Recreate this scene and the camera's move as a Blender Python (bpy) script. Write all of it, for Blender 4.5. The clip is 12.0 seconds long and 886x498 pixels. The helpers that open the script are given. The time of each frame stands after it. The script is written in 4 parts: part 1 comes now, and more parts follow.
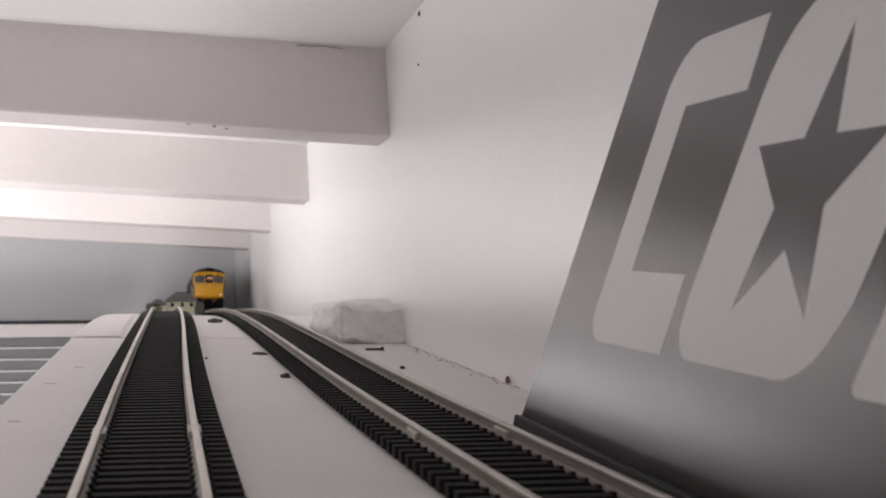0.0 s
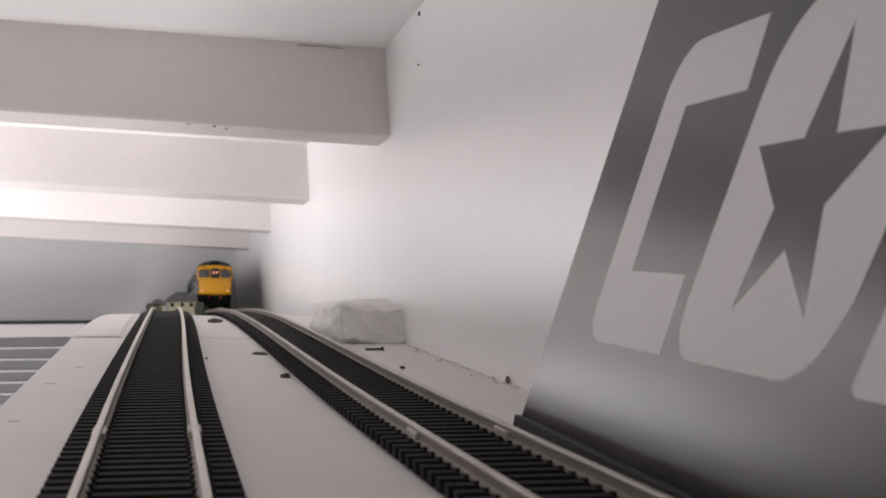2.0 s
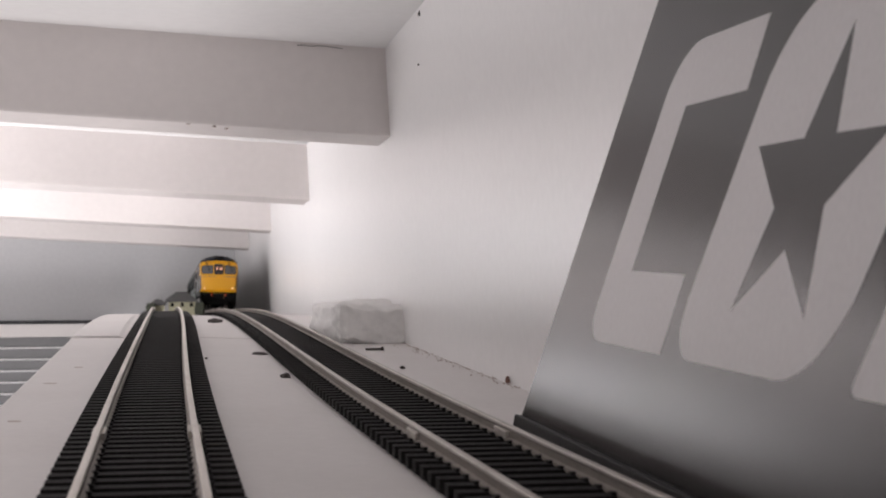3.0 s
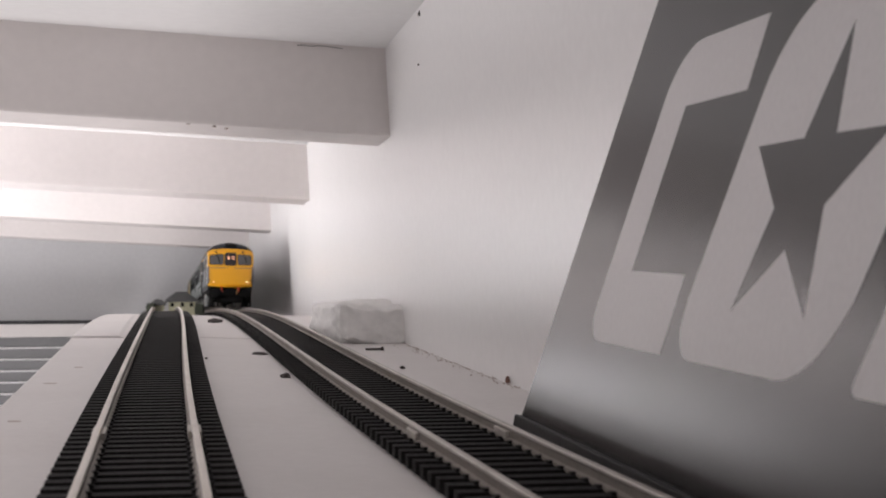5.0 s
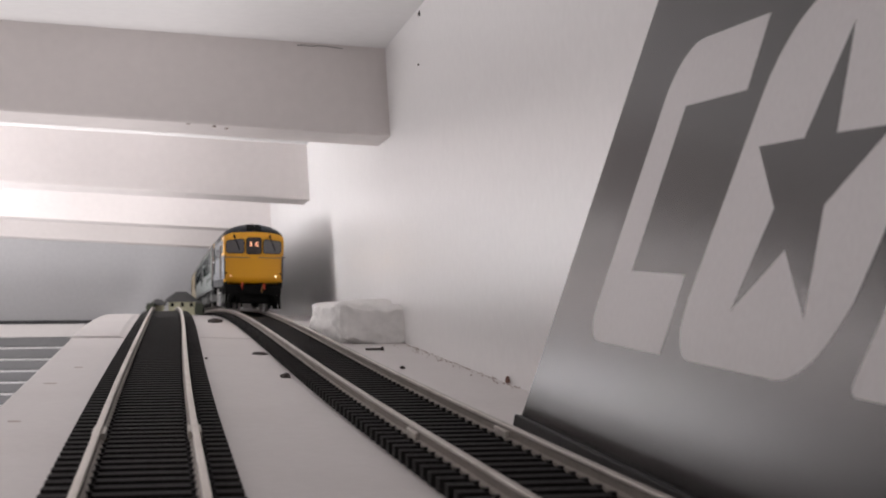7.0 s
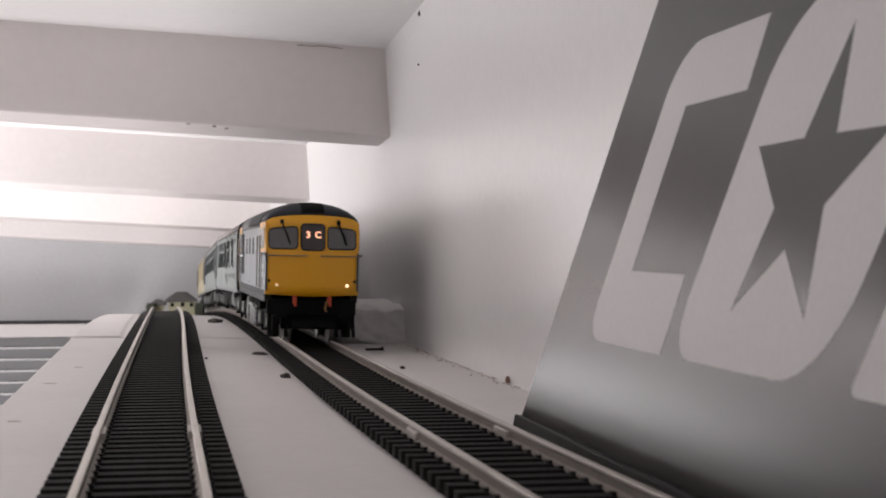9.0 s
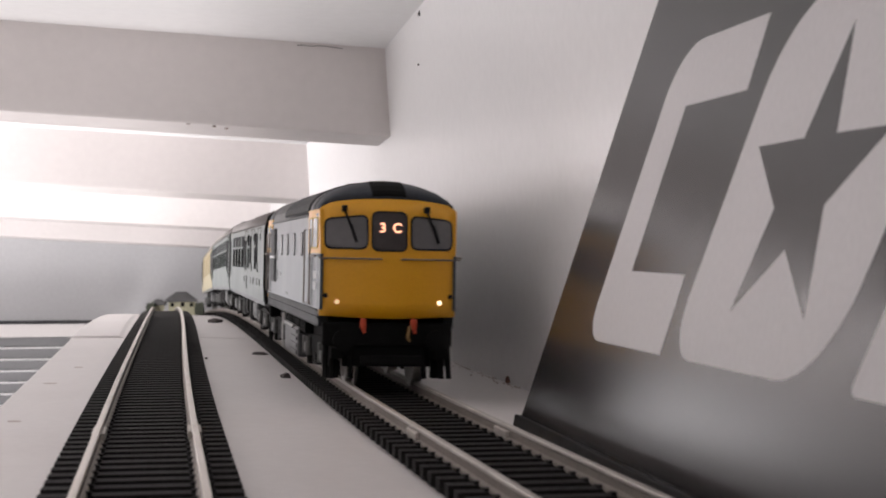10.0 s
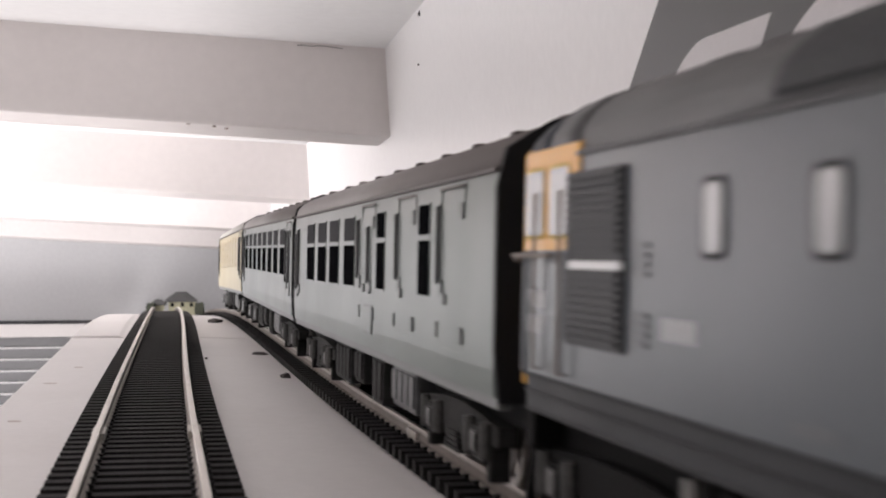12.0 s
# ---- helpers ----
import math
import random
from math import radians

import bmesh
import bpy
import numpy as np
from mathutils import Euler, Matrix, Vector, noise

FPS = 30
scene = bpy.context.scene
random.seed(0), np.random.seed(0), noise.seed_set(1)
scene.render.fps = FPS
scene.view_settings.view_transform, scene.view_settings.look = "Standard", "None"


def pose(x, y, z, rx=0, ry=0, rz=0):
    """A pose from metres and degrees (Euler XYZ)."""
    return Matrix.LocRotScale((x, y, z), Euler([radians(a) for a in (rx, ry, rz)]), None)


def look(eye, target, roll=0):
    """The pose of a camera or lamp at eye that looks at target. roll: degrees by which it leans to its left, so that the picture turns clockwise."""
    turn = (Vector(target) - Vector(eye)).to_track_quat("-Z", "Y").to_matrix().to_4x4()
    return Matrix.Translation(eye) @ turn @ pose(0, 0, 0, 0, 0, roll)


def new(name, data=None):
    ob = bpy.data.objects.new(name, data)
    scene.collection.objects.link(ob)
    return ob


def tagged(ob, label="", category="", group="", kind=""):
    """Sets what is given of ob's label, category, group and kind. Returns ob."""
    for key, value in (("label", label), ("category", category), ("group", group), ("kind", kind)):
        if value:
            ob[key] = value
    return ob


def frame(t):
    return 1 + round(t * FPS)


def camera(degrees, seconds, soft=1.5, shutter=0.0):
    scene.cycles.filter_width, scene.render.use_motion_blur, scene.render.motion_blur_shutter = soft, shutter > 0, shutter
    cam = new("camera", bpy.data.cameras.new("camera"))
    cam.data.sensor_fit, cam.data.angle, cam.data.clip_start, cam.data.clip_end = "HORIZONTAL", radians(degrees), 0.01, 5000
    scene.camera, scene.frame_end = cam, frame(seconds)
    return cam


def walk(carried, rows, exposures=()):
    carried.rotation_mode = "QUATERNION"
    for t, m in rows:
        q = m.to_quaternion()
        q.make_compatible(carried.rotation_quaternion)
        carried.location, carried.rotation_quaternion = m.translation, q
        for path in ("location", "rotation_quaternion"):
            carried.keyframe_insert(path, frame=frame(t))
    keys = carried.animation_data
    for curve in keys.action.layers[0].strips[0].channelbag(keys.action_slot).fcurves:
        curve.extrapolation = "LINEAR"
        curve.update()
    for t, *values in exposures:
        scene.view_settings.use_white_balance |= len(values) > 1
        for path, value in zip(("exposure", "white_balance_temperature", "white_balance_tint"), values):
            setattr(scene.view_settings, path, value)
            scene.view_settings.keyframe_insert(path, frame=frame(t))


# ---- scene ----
import functools

MM = 0.001
SECONDS = 12.0

# ---- camera: stands still on the shelf between the two tracks ----
cam = camera(31.3, SECONDS, soft=1.9, shutter=0.5)
EYE = pose(0.0, 0.0, 0.0380, 89.88, 0, -10.0)
walk(cam, [(0.0, EYE), (SECONDS, EYE)],
     exposures=[(0.0, -0.10), (6.5, -0.07), (8.0, 0.0), (9.5, 0.17), (10.5, 0.37), (12.0, 0.40)])
cam.data.dof.use_dof, cam.data.dof.focus_distance, cam.data.dof.aperture_fstop = True, 0.48, 85.0

# ---- light: a lit room below and beside the shelf ----
world = bpy.data.worlds.new("world")
scene.world = world
world.use_nodes = True
world.node_tree.nodes["Background"].inputs["Color"].default_value = (0.9, 0.93, 1.0, 1)
world.node_tree.nodes["Background"].inputs["Strength"].default_value = 0.3


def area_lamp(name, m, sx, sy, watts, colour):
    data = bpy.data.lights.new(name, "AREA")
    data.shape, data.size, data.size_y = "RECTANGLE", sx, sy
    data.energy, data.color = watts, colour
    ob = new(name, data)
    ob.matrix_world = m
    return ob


# four unseen area lamps, added as fill: one turned up at the far joists and the wall, one before the end wall,
# two below the shelf; no fitting or window is built for them
# unseen stand-in for whatever brightens the far joists and the wall
area_lamp("far_joist_fill", look((-0.42, 1.00, 0.0), (0.03, 1.38, 0.065)), 0.14, 0.14, 2.1, (1.0, 0.965, 0.985))
# added fill from below for the joists' undersides and the ceiling
area_lamp("room_fill", look((-0.95, 0.55, -1.10), (-0.25, 0.75, 0.1)), 1.0, 1.0, 18.0, (1.0, 0.95, 0.965))
# panel added before the end wall so the sign shows a sheen; no window there
area_lamp("sign_sheen_panel", look((-0.56, 2.20, -0.04), (-0.40, 1.0, -0.04)), 0.42, 0.17, 0.75, (1.0, 0.965, 0.985))
# second added fill, aimed at the wall beside the shelf
area_lamp("room_fill", look((-1.5, 1.25, -0.42), (0.1, 0.75, 0.08)), 1.0, 0.6, 6.2, (1.0, 0.955, 0.97))


# ---- materials ----
def material(name, colour, rough=0.6, metal=0.0, grain=0.06, size=60.0, bump=0.15, stain=0.0, stain_colour=None,
             stain_size=9.0, coat=0.0, spec=0.5):
    m = bpy.data.materials.new(name)
    m.use_nodes = True
    n, k = m.node_tree.nodes, m.node_tree.links
    b = n["Principled BSDF"]
    b.inputs["Roughness"].default_value, b.inputs["Metallic"].default_value = rough, metal
    b.inputs["Coat Weight"].default_value = coat
    b.inputs["Specular IOR Level"].default_value = spec
    co = n.new("ShaderNodeTexCoord")
    fine = n.new("ShaderNodeTexNoise")
    fine.inputs["Scale"].default_value, fine.inputs["Detail"].default_value = size * 10, 6
    k.new(co.outputs["Object"], fine.inputs["Vector"])
    wide = n.new("ShaderNodeTexNoise")
    wide.inputs["Scale"].default_value, wide.inputs["Detail"].default_value = stain_size, 5
    k.new(co.outputs["Object"], wide.inputs["Vector"])
    ramp = n.new("ShaderNodeValToRGB")
    lo, hi = [max(0.0, c * (1 - grain)) for c in colour], [min(1.0, c * (1 + grain)) for c in colour]
    ramp.color_ramp.elements[0].position, ramp.color_ramp.elements[1].position = 0.3, 0.7
    ramp.color_ramp.elements[0].color, ramp.color_ramp.elements[1].color = (*lo, 1), (*hi, 1)
    k.new(fine.outputs["Fac"], ramp.inputs["Fac"])
    mix = n.new("ShaderNodeMix")
    mix.data_type = "RGBA"
    edge = n.new("ShaderNodeMapRange")
    edge.inputs["From Min"].default_value, edge.inputs["From Max"].default_value = 0.48, 0.75
    edge.inputs["To Max"].default_value = stain
    k.new(wide.outputs["Fac"], edge.inputs["Value"])
    k.new(edge.outputs["Result"], mix.inputs["Factor"])
    k.new(ramp.outputs["Color"], mix.inputs["A"])
    mix.inputs["B"].default_value = (*(stain_colour or [c * 0.6 for c in colour]), 1)
    k.new(mix.outputs["Result"], b.inputs["Base Color"])
    rr = n.new("ShaderNodeMapRange")
    rr.inputs["To Min"].default_value, rr.inputs["To Max"].default_value = max(0.02, rough * 0.85), min(1, rough * 1.15)
    k.new(wide.outputs["Fac"], rr.inputs["Value"])
    k.new(rr.outputs["Result"], b.inputs["Roughness"])
    if bump:
        bp = n.new("ShaderNodeBump")
        bp.inputs["Strength"].default_value, bp.inputs["Distance"].default_value = bump, 0.0006
        k.new(fine.outputs["Fac"], bp.inputs["Height"])
        k.new(bp.outputs["Normal"], b.inputs["Normal"])
    return m


def matt(m, level=0.12):
    m.node_tree.nodes["Principled BSDF"].inputs["Specular IOR Level"].default_value = level
    return m


def glow(name, colour, strength):
    m = material(name, colour, 0.4)
    b = m.node_tree.nodes["Principled BSDF"]
    b.inputs["Emission Color"].default_value, b.inputs["Emission Strength"].default_value = (*colour, 1), strength
    return m


WALL_PAINT = material("wall_paint", (0.83, 0.815, 0.81), 0.30, grain=0.02, size=30, bump=0.10, stain=0.10, stain_size=6)
JOIST_PAINT = material("joist_paint", (0.785, 0.738, 0.722), 0.6, grain=0.02, size=20, bump=0.12, stain=0.14, stain_size=7)
CEILING_PAINT = material("ceiling_paint", (0.80, 0.79, 0.785), 0.7, grain=0.02, size=20, bump=0.2, stain=0.08)
GREY_WALL = material("grey_wall", (0.64, 0.64, 0.65), 0.7, grain=0.03, size=20, stain=0.1)
ROOM_WALL = material("room_wall", (0.74, 0.73, 0.72), 0.8, grain=0.04, size=20, stain=0.1)
BOARD_PAINT = material("shelf_paint", (0.62, 0.59, 0.578), 0.5, grain=0.03, size=40, bump=0.2, stain=0.18, stain_size=22,
                       stain_colour=(0.52, 0.485, 0.465))
BALLAST = matt(material("track_bed", (0.009, 0.0085, 0.008), 0.8, grain=0.3, size=120, bump=0.4))
SLEEPER = matt(material("sleeper_plastic", (0.0095, 0.0085, 0.0085), 0.75, grain=0.4, size=120, bump=0.25, stain=0.7, stain_size=90, stain_colour=(0.024, 0.021, 0.020)))
RAIL = material("nickel_silver_rail", (0.64, 0.60, 0.555), 0.46, metal=1.0, grain=0.12, size=300, bump=0.1, stain=0.3,
                stain_size=60, stain_colour=(0.32, 0.27, 0.22))
RAIL_DULL = material("dull_rail", (0.44, 0.41, 0.38), 0.5, metal=1.0, grain=0.15, size=300, bump=0.1, stain=0.5, stain_size=60,
                     stain_colour=(0.24, 0.20, 0.17))
RAIL_SIDE = material("rail_side", (0.19, 0.165, 0.145), 0.55, metal=0.6, grain=0.2, size=200, bump=0.1, stain=0.3, stain_size=60)
PLASTER = material("rough_plaster", (0.78, 0.765, 0.75), 0.85, grain=0.05, size=40, bump=0.5, stain=0.15)
SIGN_DARK = material("sign_dark", (0.030, 0.028, 0.0285), 0.24, grain=0.05, size=80, bump=0, spec=0.3)
SIGN_LIGHT = material("sign_light", (0.62, 0.595, 0.595), 0.5, grain=0.03, size=80, bump=0.05)
BLACK = matt(material("black_edge", (0.012, 0.012, 0.012), 0.5))
YELLOW = material("warning_yellow", (0.70, 0.335, 0.010), 0.38, grain=0.03, size=150, bump=0.03, stain=0.15, stain_size=60,
                  stain_colour=(0.55, 0.25, 0.012))
LOCO_GREY = material("loco_grey", (0.052, 0.063, 0.073), 0.36, grain=0.04, size=150, bump=0.04, stain=0.15, stain_size=40, spec=0.4)
ROOF_DARK = matt(material("loco_roof", (0.030, 0.034, 0.042), 0.5, grain=0.15, size=150, bump=0.08))
ROOF_GREY = material("roof_grey", (0.046, 0.045, 0.046), 0.5, grain=0.06, size=100, bump=0.06, stain=0.2, stain_size=40)
GRILLE = matt(material("roof_grille", (0.055, 0.056, 0.058), 0.6, grain=0.2, size=300, bump=0.2))
CREAM = matt(material("cab_cream", (0.46, 0.30, 0.03), 0.5, grain=0.04, size=150, bump=0.03))
COACH_GREY = material("coach_grey", (0.118, 0.140, 0.130), 0.38, grain=0.03, size=150, bump=0.04, stain=0.15, stain_size=40, spec=0.2)
COACH_ROOF = material("coach_roof", (0.18, 0.16, 0.152), 0.55, grain=0.06, size=100, bump=0.06, stain=0.2, stain_size=30)
PANE_YELLOW = material("yellowed_pane", (0.30, 0.22, 0.07), 0.3, grain=0.05, bump=0)
REAR_YELLOW = material("trailing_yellow", (0.36, 0.30, 0.16), 0.4, grain=0.03, size=150, bump=0.04, stain=0.1, stain_size=40)
REAR_ROOF = material("trailing_roof", (0.42, 0.40, 0.37), 0.5, grain=0.05, size=100, bump=0.05)
UNDER = matt(material("underframe_black", (0.0055, 0.0053, 0.0053), 0.85, grain=0.2, size=150, bump=0.15))
TANK_GREY = material("tank_grey", (0.036, 0.036, 0.038), 0.5, grain=0.1, size=150, bump=0.1, stain=0.3, stain_size=60)
GLASS_DARK = matt(material("dark_window", (0.006, 0.006, 0.007), 0.9, grain=0.05, bump=0), 0.0)
GLASS_GREY = matt(material("grey_window", (0.050, 0.050, 0.053), 0.8, grain=0.05, bump=0), 0.02)
# pale base stands in for the light seen through the side windows
PANE_LIGHT = material("pale_pane", (0.29, 0.295, 0.30), 0.25, grain=0.03, bump=0)
TRIM_BLACK = matt(material("black_rubber", (0.012, 0.012, 0.013), 0.6, bump=0))
STEEL = material("wheel_steel", (0.45, 0.43, 0.41), 0.35, metal=1.0, grain=0.1)
RED = material("red_hose", (0.42, 0.05, 0.016), 0.5)
WHITE = material("white_paint", (0.78, 0.78, 0.78), 0.5)
WORN_WHITE = material("worn_white", (0.43, 0.435, 0.44), 0.5)
BRASS = material("yellowed_hook", (0.17, 0.085, 0.014), 0.45)
HEADLIGHT = glow("headlight_glow", (1.0, 0.78, 0.48), 1.5)
HEADLIGHT_DIM = glow("dim_headlight_glow", (1.0, 0.66, 0.38), 0.5)
HEADCODE = glow("headcode_glow", (1.0, 0.46, 0.28), 1.5)
WINDSCREEN = material("windscreen_glass", (0.095, 0.092, 0.095), 0.14, grain=0.05, bump=0)
HEADCODE_GLASS = material("headcode_glass", (0.035, 0.028, 0.028), 0.2, grain=0.05, bump=0)
DOOR_GREY = material("door_grey", (0.070, 0.075, 0.082), 0.45, grain=0.05, size=150, bump=0.04)
VALANCE = material("valance_grey", (0.019, 0.021, 0.024), 0.55, grain=0.06, size=150, bump=0.05, stain=0.3, stain_size=50, spec=0.2)
LOUVRE = matt(material("louvre_black", (0.030, 0.031, 0.034), 0.5, grain=0.1, size=150, bump=0.05))
HANDRAIL = material("handrail_brown", (0.16, 0.13, 0.11), 0.5, bump=0)
HANDRAIL_DARK = material("handrail_black", (0.045, 0.045, 0.047), 0.5, bump=0)
PIPE_PALE = material("pale_pipe", (0.26, 0.255, 0.245), 0.5, bump=0)
GUTTER = material("gutter_brown", (0.075, 0.060, 0.055), 0.6, bump=0)
HINGE = material("hinge_grey", (0.085, 0.097, 0.093), 0.4, bump=0, spec=0.2)
SOLEBAR = material("solebar_grey", (0.13, 0.134, 0.134), 0.5, grain=0.08, size=100, bump=0.05)
# lighter blotches: weathered metal, with its broken highlights put into the colour
UNDER_GREY = matt(material("weathered_underframe", (0.010, 0.0095, 0.009), 0.8, grain=0.35, size=90, bump=0.3, stain=0.35, stain_size=160, stain_colour=(0.045, 0.042, 0.041)), 0.3)
SEAM = material("door_seam", (0.116, 0.138, 0.128), 0.4, bump=0)
SPRING = material("weathered_spring", (0.045, 0.044, 0.042), 0.45, metal=0.3, grain=0.4, size=200, bump=0.2, stain=0.5, stain_size=200, stain_colour=(0.02, 0.02, 0.02))
CHIP = material("brown_chip", (0.40, 0.33, 0.30), 0.8, grain=0.2)
CABLE = material("dark_cable", (0.05, 0.05, 0.055), 0.5, bump=0)
BLIND_DARK = material("dark_slat", (0.20, 0.20, 0.205), 0.6, grain=0.1)
STONE_CREAM = material("cream_stone", (0.40, 0.385, 0.27), 0.8, grain=0.1, size=100)
SLATE = material("slate", (0.07, 0.07, 0.07), 0.75, grain=0.2, size=200, bump=0.3)
DEBRIS = matt(material("dark_debris", (0.04, 0.033, 0.03), 0.6, grain=0.3))
RUST = material("rusty_metal", (0.16, 0.08, 0.06), 0.7, grain=0.3)


# ---- mesh tools (all sizes in millimetres) ----
def mesh_object(name, verts, faces, mat, parent=None, smooth=False):
    me = bpy.data.meshes.new(name)
    me.from_pydata([(x * MM, y * MM, z * MM) for x, y, z in verts], [], faces)
    bm = bmesh.new()
    bm.from_mesh(me)
    bmesh.ops.recalc_face_normals(bm, faces=bm.faces)
    bm.to_mesh(me)
    bm.free()
    me.materials.append(mat)
    for p in me.polygons:
        p.use_smooth = smooth
    ob = new(name, me)
    ob.parent = parent
    return ob


class Shape:
    """Collects boxes, prisms and tubes into one mesh."""

    def __init__(self):
        self.v, self.f = [], []

    def add(self, verts, faces):
        o = len(self.v)
        self.v += verts
        self.f += [[i + o for i in f] for f in faces]
        return self

    def box(self, x0, x1, y0, y1, z0, z1, b=0.0):
        if b <= 0:
            return self.add([(x, y, z) for z in (z0, z1) for y in (y0, y1) for x in (x0, x1)],
                            [(0, 1, 3, 2), (4, 5, 7, 6), (0, 1, 5, 4), (2, 3, 7, 6), (0, 2, 6, 4), (1, 3, 7, 5)])
        bm = bmesh.new()
        bmesh.ops.create_cube(bm, size=1.0, matrix=Matrix.Translation(((x0 + x1) / 2, (y0 + y1) / 2, (z0 + z1) / 2))
                              @ Matrix.Diagonal((x1 - x0, y1 - y0, z1 - z0, 1)))
        bmesh.ops.bevel(bm, geom=bm.edges[:], offset=b, segments=2, profile=0.6, affect="EDGES")
        bm.verts.index_update()
        self.add([tuple(v.co) for v in bm.verts], [[v.index for v in f.verts] for f in bm.faces])
        bm.free()
        return self

    def prism(self, outline, axis, a, b):
        """An outline of (u, w) pairs drawn out along an axis: x: (y, z), y: (x, z), z: (x, y)."""
        def at(p, s):
            return {"x": (s, p[0], p[1]), "y": (p[0], s, p[1]), "z": (p[0], p[1], s)}[axis]
        n = len(outline)
        return self.add([at(p, a) for p in outline] + [at(p, b) for p in outline],
                        [list(range(n)), list(range(n, 2 * n))] + [(i, (i + 1) % n, (i + 1) % n + n, i + n) for i in range(n)])

    def rod(self, p, q, r, n=8):
        p, q = Vector(p), Vector(q)
        d = (q - p).normalized()
        u = d.orthogonal().normalized()
        w = d.cross(u)
        ring = [u * math.cos(2 * math.pi * i / n) * r + w * math.sin(2 * math.pi * i / n) * r for i in range(n)]
        return self.add([tuple(p + c) for c in ring] + [tuple(q + c) for c in ring],
                        [list(range(n)), list(range(n, 2 * n))] + [(i, (i + 1) % n, (i + 1) % n + n, i + n) for i in range(n)])

    def tube(self, points, r, n=6):
        """One bent bar through the points."""
        pts = [Vector(q) for q in points]
        rings = []
        for i, q in enumerate(pts):
            d = (pts[min(i + 1, len(pts) - 1)] - pts[max(i - 1, 0)]).normalized()
            u = d.cross(Vector((0.31, 0.17, 0.93))).normalized()
            w = d.cross(u)
            rings.append([tuple(q + u * math.cos(2 * math.pi * k / n) * r + w * math.sin(2 * math.pi * k / n) * r) for k in range(n)])
        return self.loft(rings)

    def loft(self, rings, caps=True, closed=True):
        n = len(rings[0])
        verts = [p for r in rings for p in r]
        faces = [(j * n + i, j * n + (i + 1) % n, (j + 1) * n + (i + 1) % n, (j + 1) * n + i)
                 for j in range(len(rings) - 1) for i in range(n if closed else n - 1)]
        if caps:
            faces += [list(range(n)), list(range((len(rings) - 1) * n, len(rings) * n))]
        return self.add(verts, faces)

    def make(self, name, mat, parent=None, label="", smooth=False):
        ob = mesh_object(name, self.v, self.f, mat, parent, smooth)
        return tagged(ob, label) if label else ob


def rounded(u0, u1, w0, w1, r, n=4):
    """A rectangle's outline with round corners."""
    out = []
    for cu, cw, a in ((u1 - r, w1 - r, 0), (u0 + r, w1 - r, 90), (u0 + r, w0 + r, 180), (u1 - r, w0 + r, 270)):
        out += [(cu + r * math.cos(radians(a + 90 * i / n)), cw + r * math.sin(radians(a + 90 * i / n))) for i in range(n + 1)]
    return out


def thing(name, label, category, group="", kind=""):
    return tagged(new(name), label, category, group, kind)


# ---- the line of the two tracks ----
def soft(v, w):
    return w * math.log1p(math.exp(min(60.0, v / w)))


SAG_Y = (0, 195, 290, 388, 574, 750, 921, 1150, 1484, 1697, 1797, 2240)
SAG_Z = (1.4, 0.6, -0.2, -0.7, -0.8, -0.4, 0.1, 0.5, 0.1, -0.9, -1.2, -2.6)


def sag(y):
    """The board's slight waviness, smoothed."""
    return sum(float(np.interp(y + d, SAG_Y, SAG_Z)) for d in (-80, -40, 0, 40, 80)) / 5


@functools.lru_cache(maxsize=None)
def drop(y):
    """How far the shelf has fallen at y."""
    return 0.045 * soft(y - 900, 130) - sag(y)


def left_x(y):
    s = min(1.0, max(0.0, (y - 290) / 640))
    return -3.1 + 4.0 * s * s * (3 - 2 * s)


def right_x(y):
    return 49.2 + 0.007 * soft(1050 - y, 150) + 0.011 * soft(380 - y, 60)


RAIL_TOP = 5.5
RIGHT_DROP = 1.2


def right_z(y):
    return RAIL_TOP - RIGHT_DROP - drop(y)


# ---- the shelf, the walls and the ceiling ----
Y0, Y1 = -260.0, 2240.0
STATIONS = [Y0 + (Y1 - Y0) * i / 100 for i in range(101)]
WALL_X = 98.5
LEAN = 0.052
EDGE_X = -40.0


def build_shelf():
    def board(name, ya, yb, label):
        s = Shape()
        ys = [ya + (yb - ya) * i / 60 for i in range(61)]
        rings = []
        for y in ys:
            d = drop(y)
            step = 0.75 if ya > 0 else 0.0
            rings.append([(EDGE_X, y, -18 - d), (EDGE_X, y, step - 1.2 - d), (EDGE_X + 1.2, y, step - d), (-19.5, y, step - d), (-17.5, y, -d), (8, y, -d),
                          (44, y, -RIGHT_DROP - d), (WALL_X + 2, y, -RIGHT_DROP - d), (WALL_X + 2, y, -18 - d)])
        s.loft(rings)
        ob = s.make(name, BOARD_PAINT)
        return tagged(ob, label, "shelf", kind="structure")
    board("shelf_board", Y0, 693, "white-painted narrow timber shelf board along the wall")
    board("shelf_board", 697, Y1, "white-painted shelf board sloping down away along the wall")


